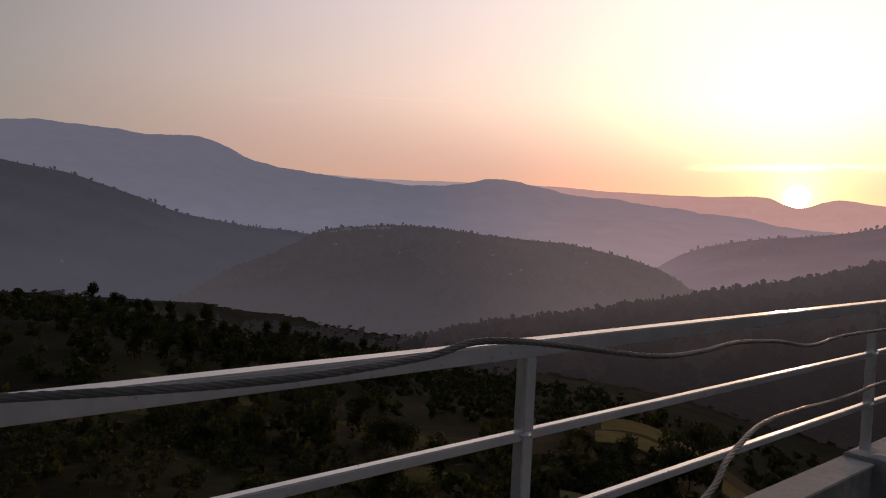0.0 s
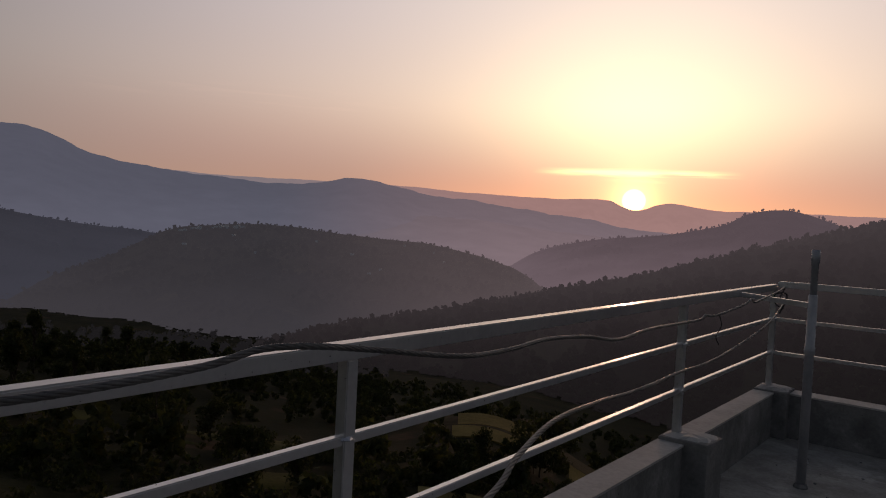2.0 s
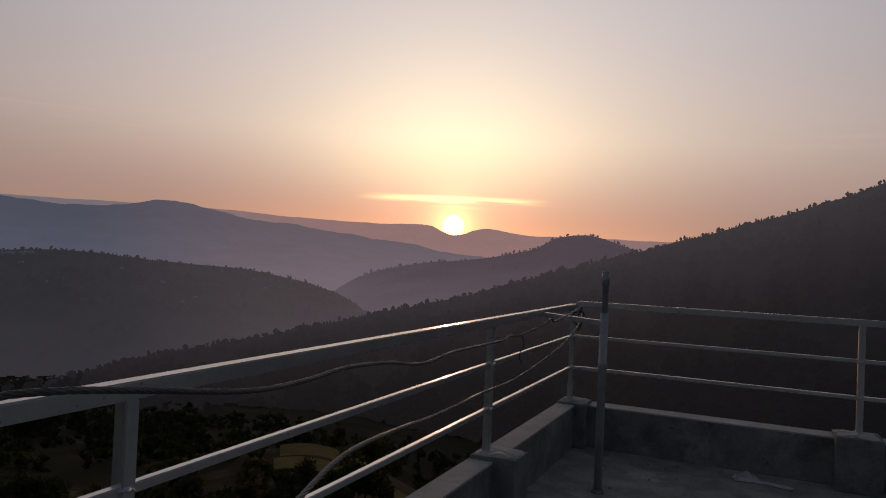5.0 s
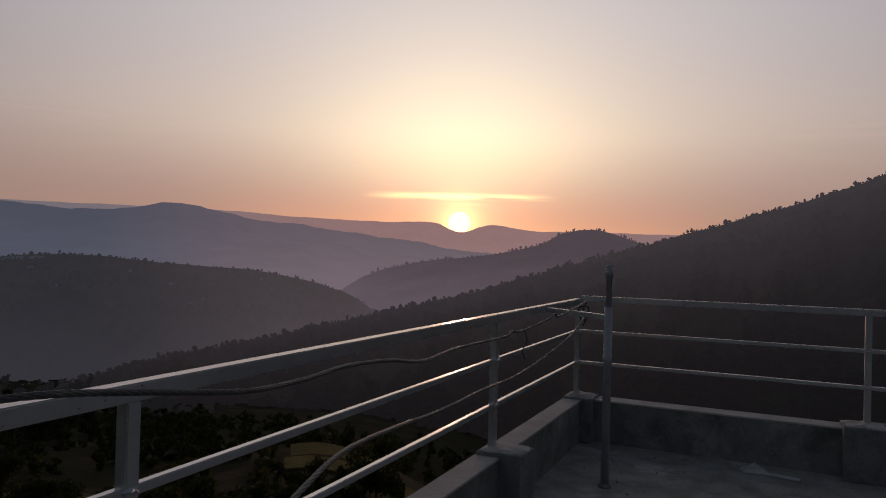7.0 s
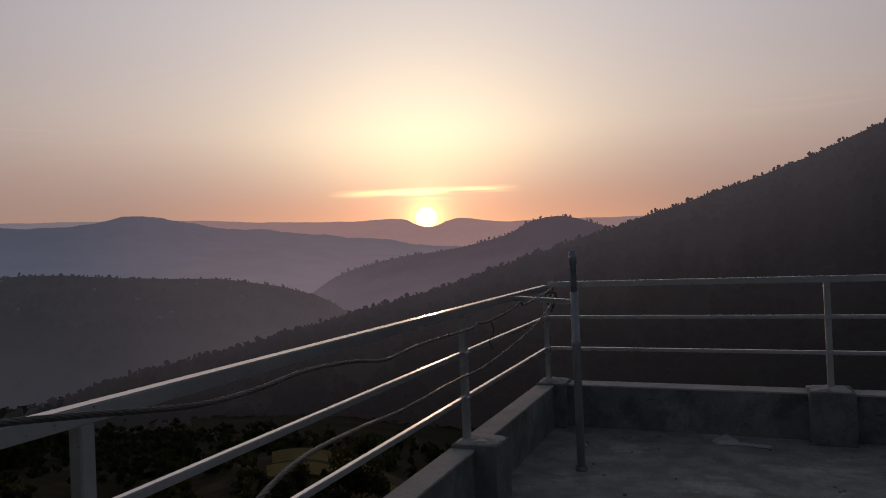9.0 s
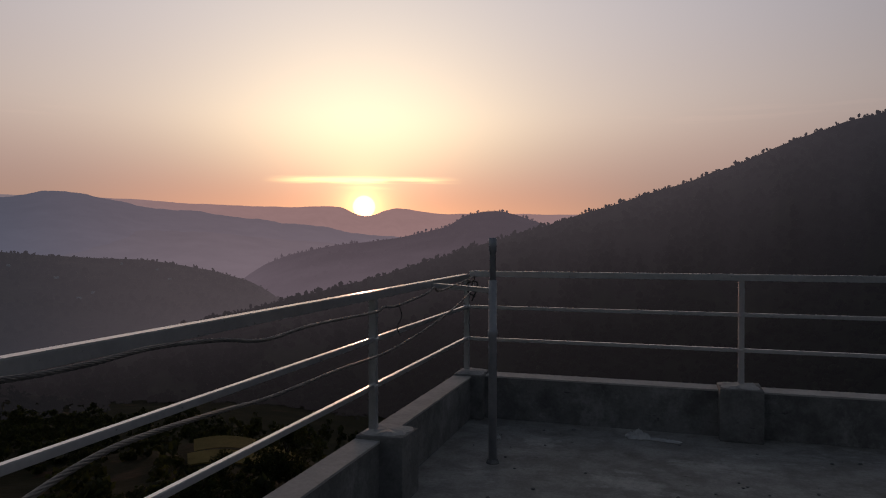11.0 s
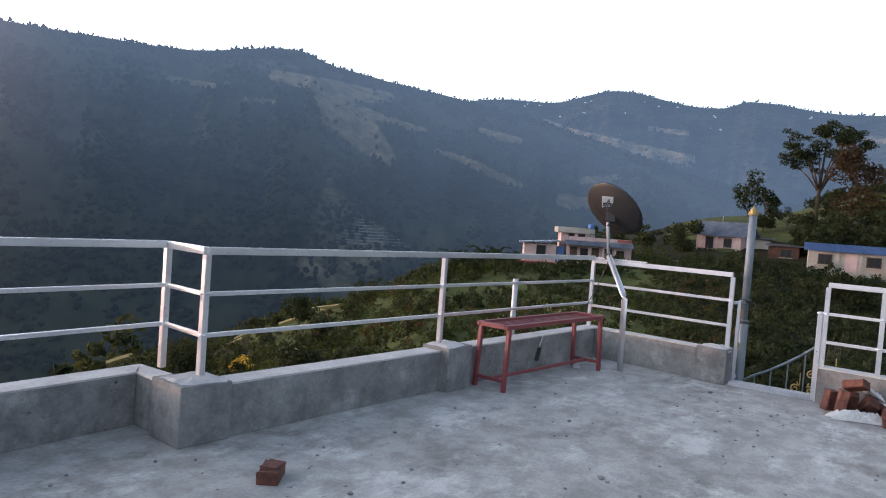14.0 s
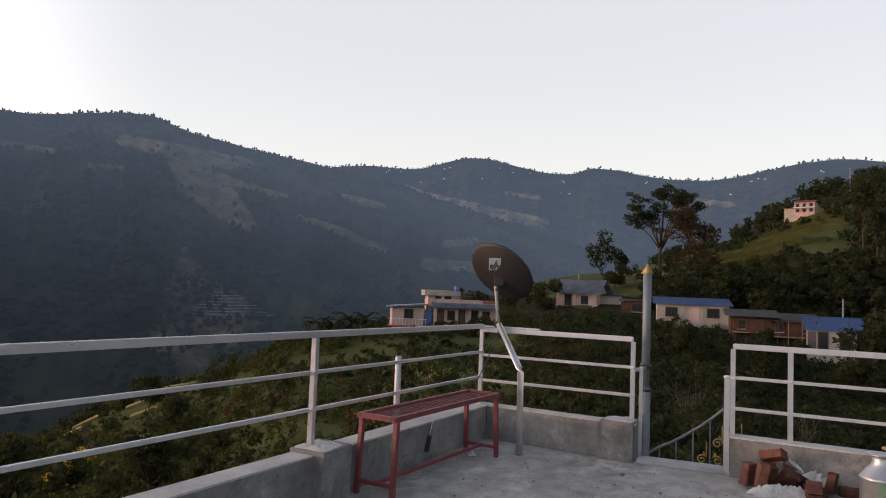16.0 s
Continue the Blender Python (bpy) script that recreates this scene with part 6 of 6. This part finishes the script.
part("panel", block((1.1, 0.06, 1.9), (0.15, -2.13, 0.05), 0.01), PINK, long_house, "pale plaster panel")
for x in (-1.0, 1.1):
    part("pillar", bar((x, -2.13, -0.2), (x, -2.13, 2.05), 0.14, 0.14, 0.01), CREAM, long_house)

mud = thing("house", "red mud farmhouse with timber balconies and two dark sheet roofs", "house", site(92.6, 80, -3.1, 6))
mud.scale = (0.88, 1.0, 1.0)
walls(mud, 9.0, 4.0, 3.1, MUD)
for x, w, z, rise in ((-2.1, 5.4, 3.3, 0.7), (2.3, 5.2, 2.95, 0.8)):
    sheet_roof(mud, w, 4.6, z, rise, GREY_TIN, False, 0.35).location = (x, 0, 0)
for x0, x1, z in ((-4.4, -0.9, 1.65), (-0.8, 4.4, 1.35)):
    part("balcony", block((x1 - x0, 1.0, 0.12), ((x0 + x1) / 2, -2.5, z), 0.01), TIMBER, mud)
    part("balcony_beam", bar((x0, -3.02, z + 0.06), (x1, -3.02, z + 0.06), 0.09, 0.10, 0.01), PLANK, mud, "pale timber beam")
    part("balcony_rail", bar((x0, -2.95, z + 0.75), (x1, -2.95, z + 0.75), 0.06, 0.06, 0.01), TIMBER, mud)
for x, m in ((-4.3, TIMBER), (-2.9, TIMBER), (-1.2, TIMBER), (0.4, TIMBER), (1.5, PLANK), (2.9, PLANK), (4.3, TIMBER)):
    part("balcony_post", bar((x, -2.95, -0.3), (x, -2.95, 3.1), 0.10, 0.10, 0.01), m, mud)
for x, z in ((-3.3, 2.1), (0.7, 1.95), (3.6, 1.95)):
    opening(mud, x, z, 0.75, 0.8, -2.02)
for x in (-3.4, -1.9, 0.5, 2.2):
    opening(mud, x, -0.1, 1.0, 1.4, -2.02, "doorway")

cabin = thing("house", "small cream house with a bright blue sheet roof and dark doorways", "house", site(96.7, 78, -3.0, 4))
walls(cabin, 4.7, 3.6, 2.0, CREAM)
sheet_roof(cabin, 4.7, 3.6, 2.0, 1.35, BLUE_TIN, False, 0.3)
opening(cabin, -1.0, 0.0, 0.75, 1.85, -1.82, "doorway")
opening(cabin, 0.95, 0.35, 1.0, 1.35, -1.82, "doorway")
part("panel", block((0.7, 0.06, 1.9), (-1.95, -1.83, 0.0), 0.01), GREY_TIN, cabin, "grey sheet panel")

upper = thing("house", "white and pink hilltop house with a red roof", "house", site(95.0, 176, 7.0, -14))
upper.scale = (0.7, 0.7, 0.7)
walls(upper, 6.0, 4.5, 3.6, PINK)
sheet_roof(upper, 6.0, 4.5, 3.6, 0.9, RED_TIN, True)
part("balcony", block((6.4, 1.2, 0.2), (0, -2.8, 1.7), 0.02), WHITE, upper)
for x in (-2.0, 0.0, 2.0):
    opening(upper, x, 2.2, 0.9, 0.9, -2.27)
    opening(upper, x, 0.5, 0.9, 0.9, -2.27)
walls(upper, 3.6, 3.0, 1.8, CREAM, -4.6, 0.5)
part("roof_slab", block((4.0, 3.4, 0.2), (-4.6, 0.5, 1.8), 0.02), RED_TIN, upper)


def utility_pole(m, h, label):
    top = thing("utility_pole", label, "pole", m)
    part("shaft", lathe([(0.07, -0.5), (0.045, h), (0.001, h + 0.01)], 10), GALV, top)
    for z in (h - 0.4, h - 1.0):
        part("crossarm", bar((-0.32, 0, z), (0.32, 0, z), 0.05, 0.05), TIMBER, top)


utility_pole(site(97.3, 84, -3.0), 5.6, "pale concrete utility pole with crossarms on the hillside")
utility_pole(site(78.3, 112, 0.0), 4.0, "thin pale pole beside a cottage")
utility_pole(site(97.8, 168, 8.3), 6.0, "pale utility pole among trees on the hilltop")


def span(label, a, b, drop):
    a, b = Vector(a), Vector(b)
    pts = [a.lerp(b, k / 16) - Vector((0, 0, drop * 4 * (k / 16) * (1 - k / 16))) for k in range(17)]
    ob = part("overhead_wire", tube(pts, 0.016, 5), BLACK)
    tagged(ob, label, "wire")


span("thin black power wire strung across the hillside", site(68, 60, -4.6).translation, site(91.5, 76, -1.5).translation, 0.6)

# small far houses, pale walls under tin roofs, with haze painted on as emission
far = bmesh.new()
q = random.Random(3)
for hill, lo, hi, s0, s1, count in ((MID_HILL, -60.8, -55.8, 0.045, 0.075, 30), (MID_HILL, -66, -36, 0.08, 0.5, 12), (BLUE, 60, 100, 0.03, 0.3, 26), (LEFT_HILL, -84, -76, 0.7, 0.9, 6)):
    for k in range(count):
        x, y, z = (float(v[0]) for v in hill.at(np.array([q.uniform(lo, hi)]), np.array([q.uniform(s0, s1)])))
        w = q.uniform(3, 6)
        block((w, 3, 2.6), (x, y, z + 0.5), 0, q.uniform(0, 180), far)
tagged(part("far_houses", far, HILLS["house"]), "tiny pale houses with painted haze scattered over distant hills", "houses", kind="stuff")
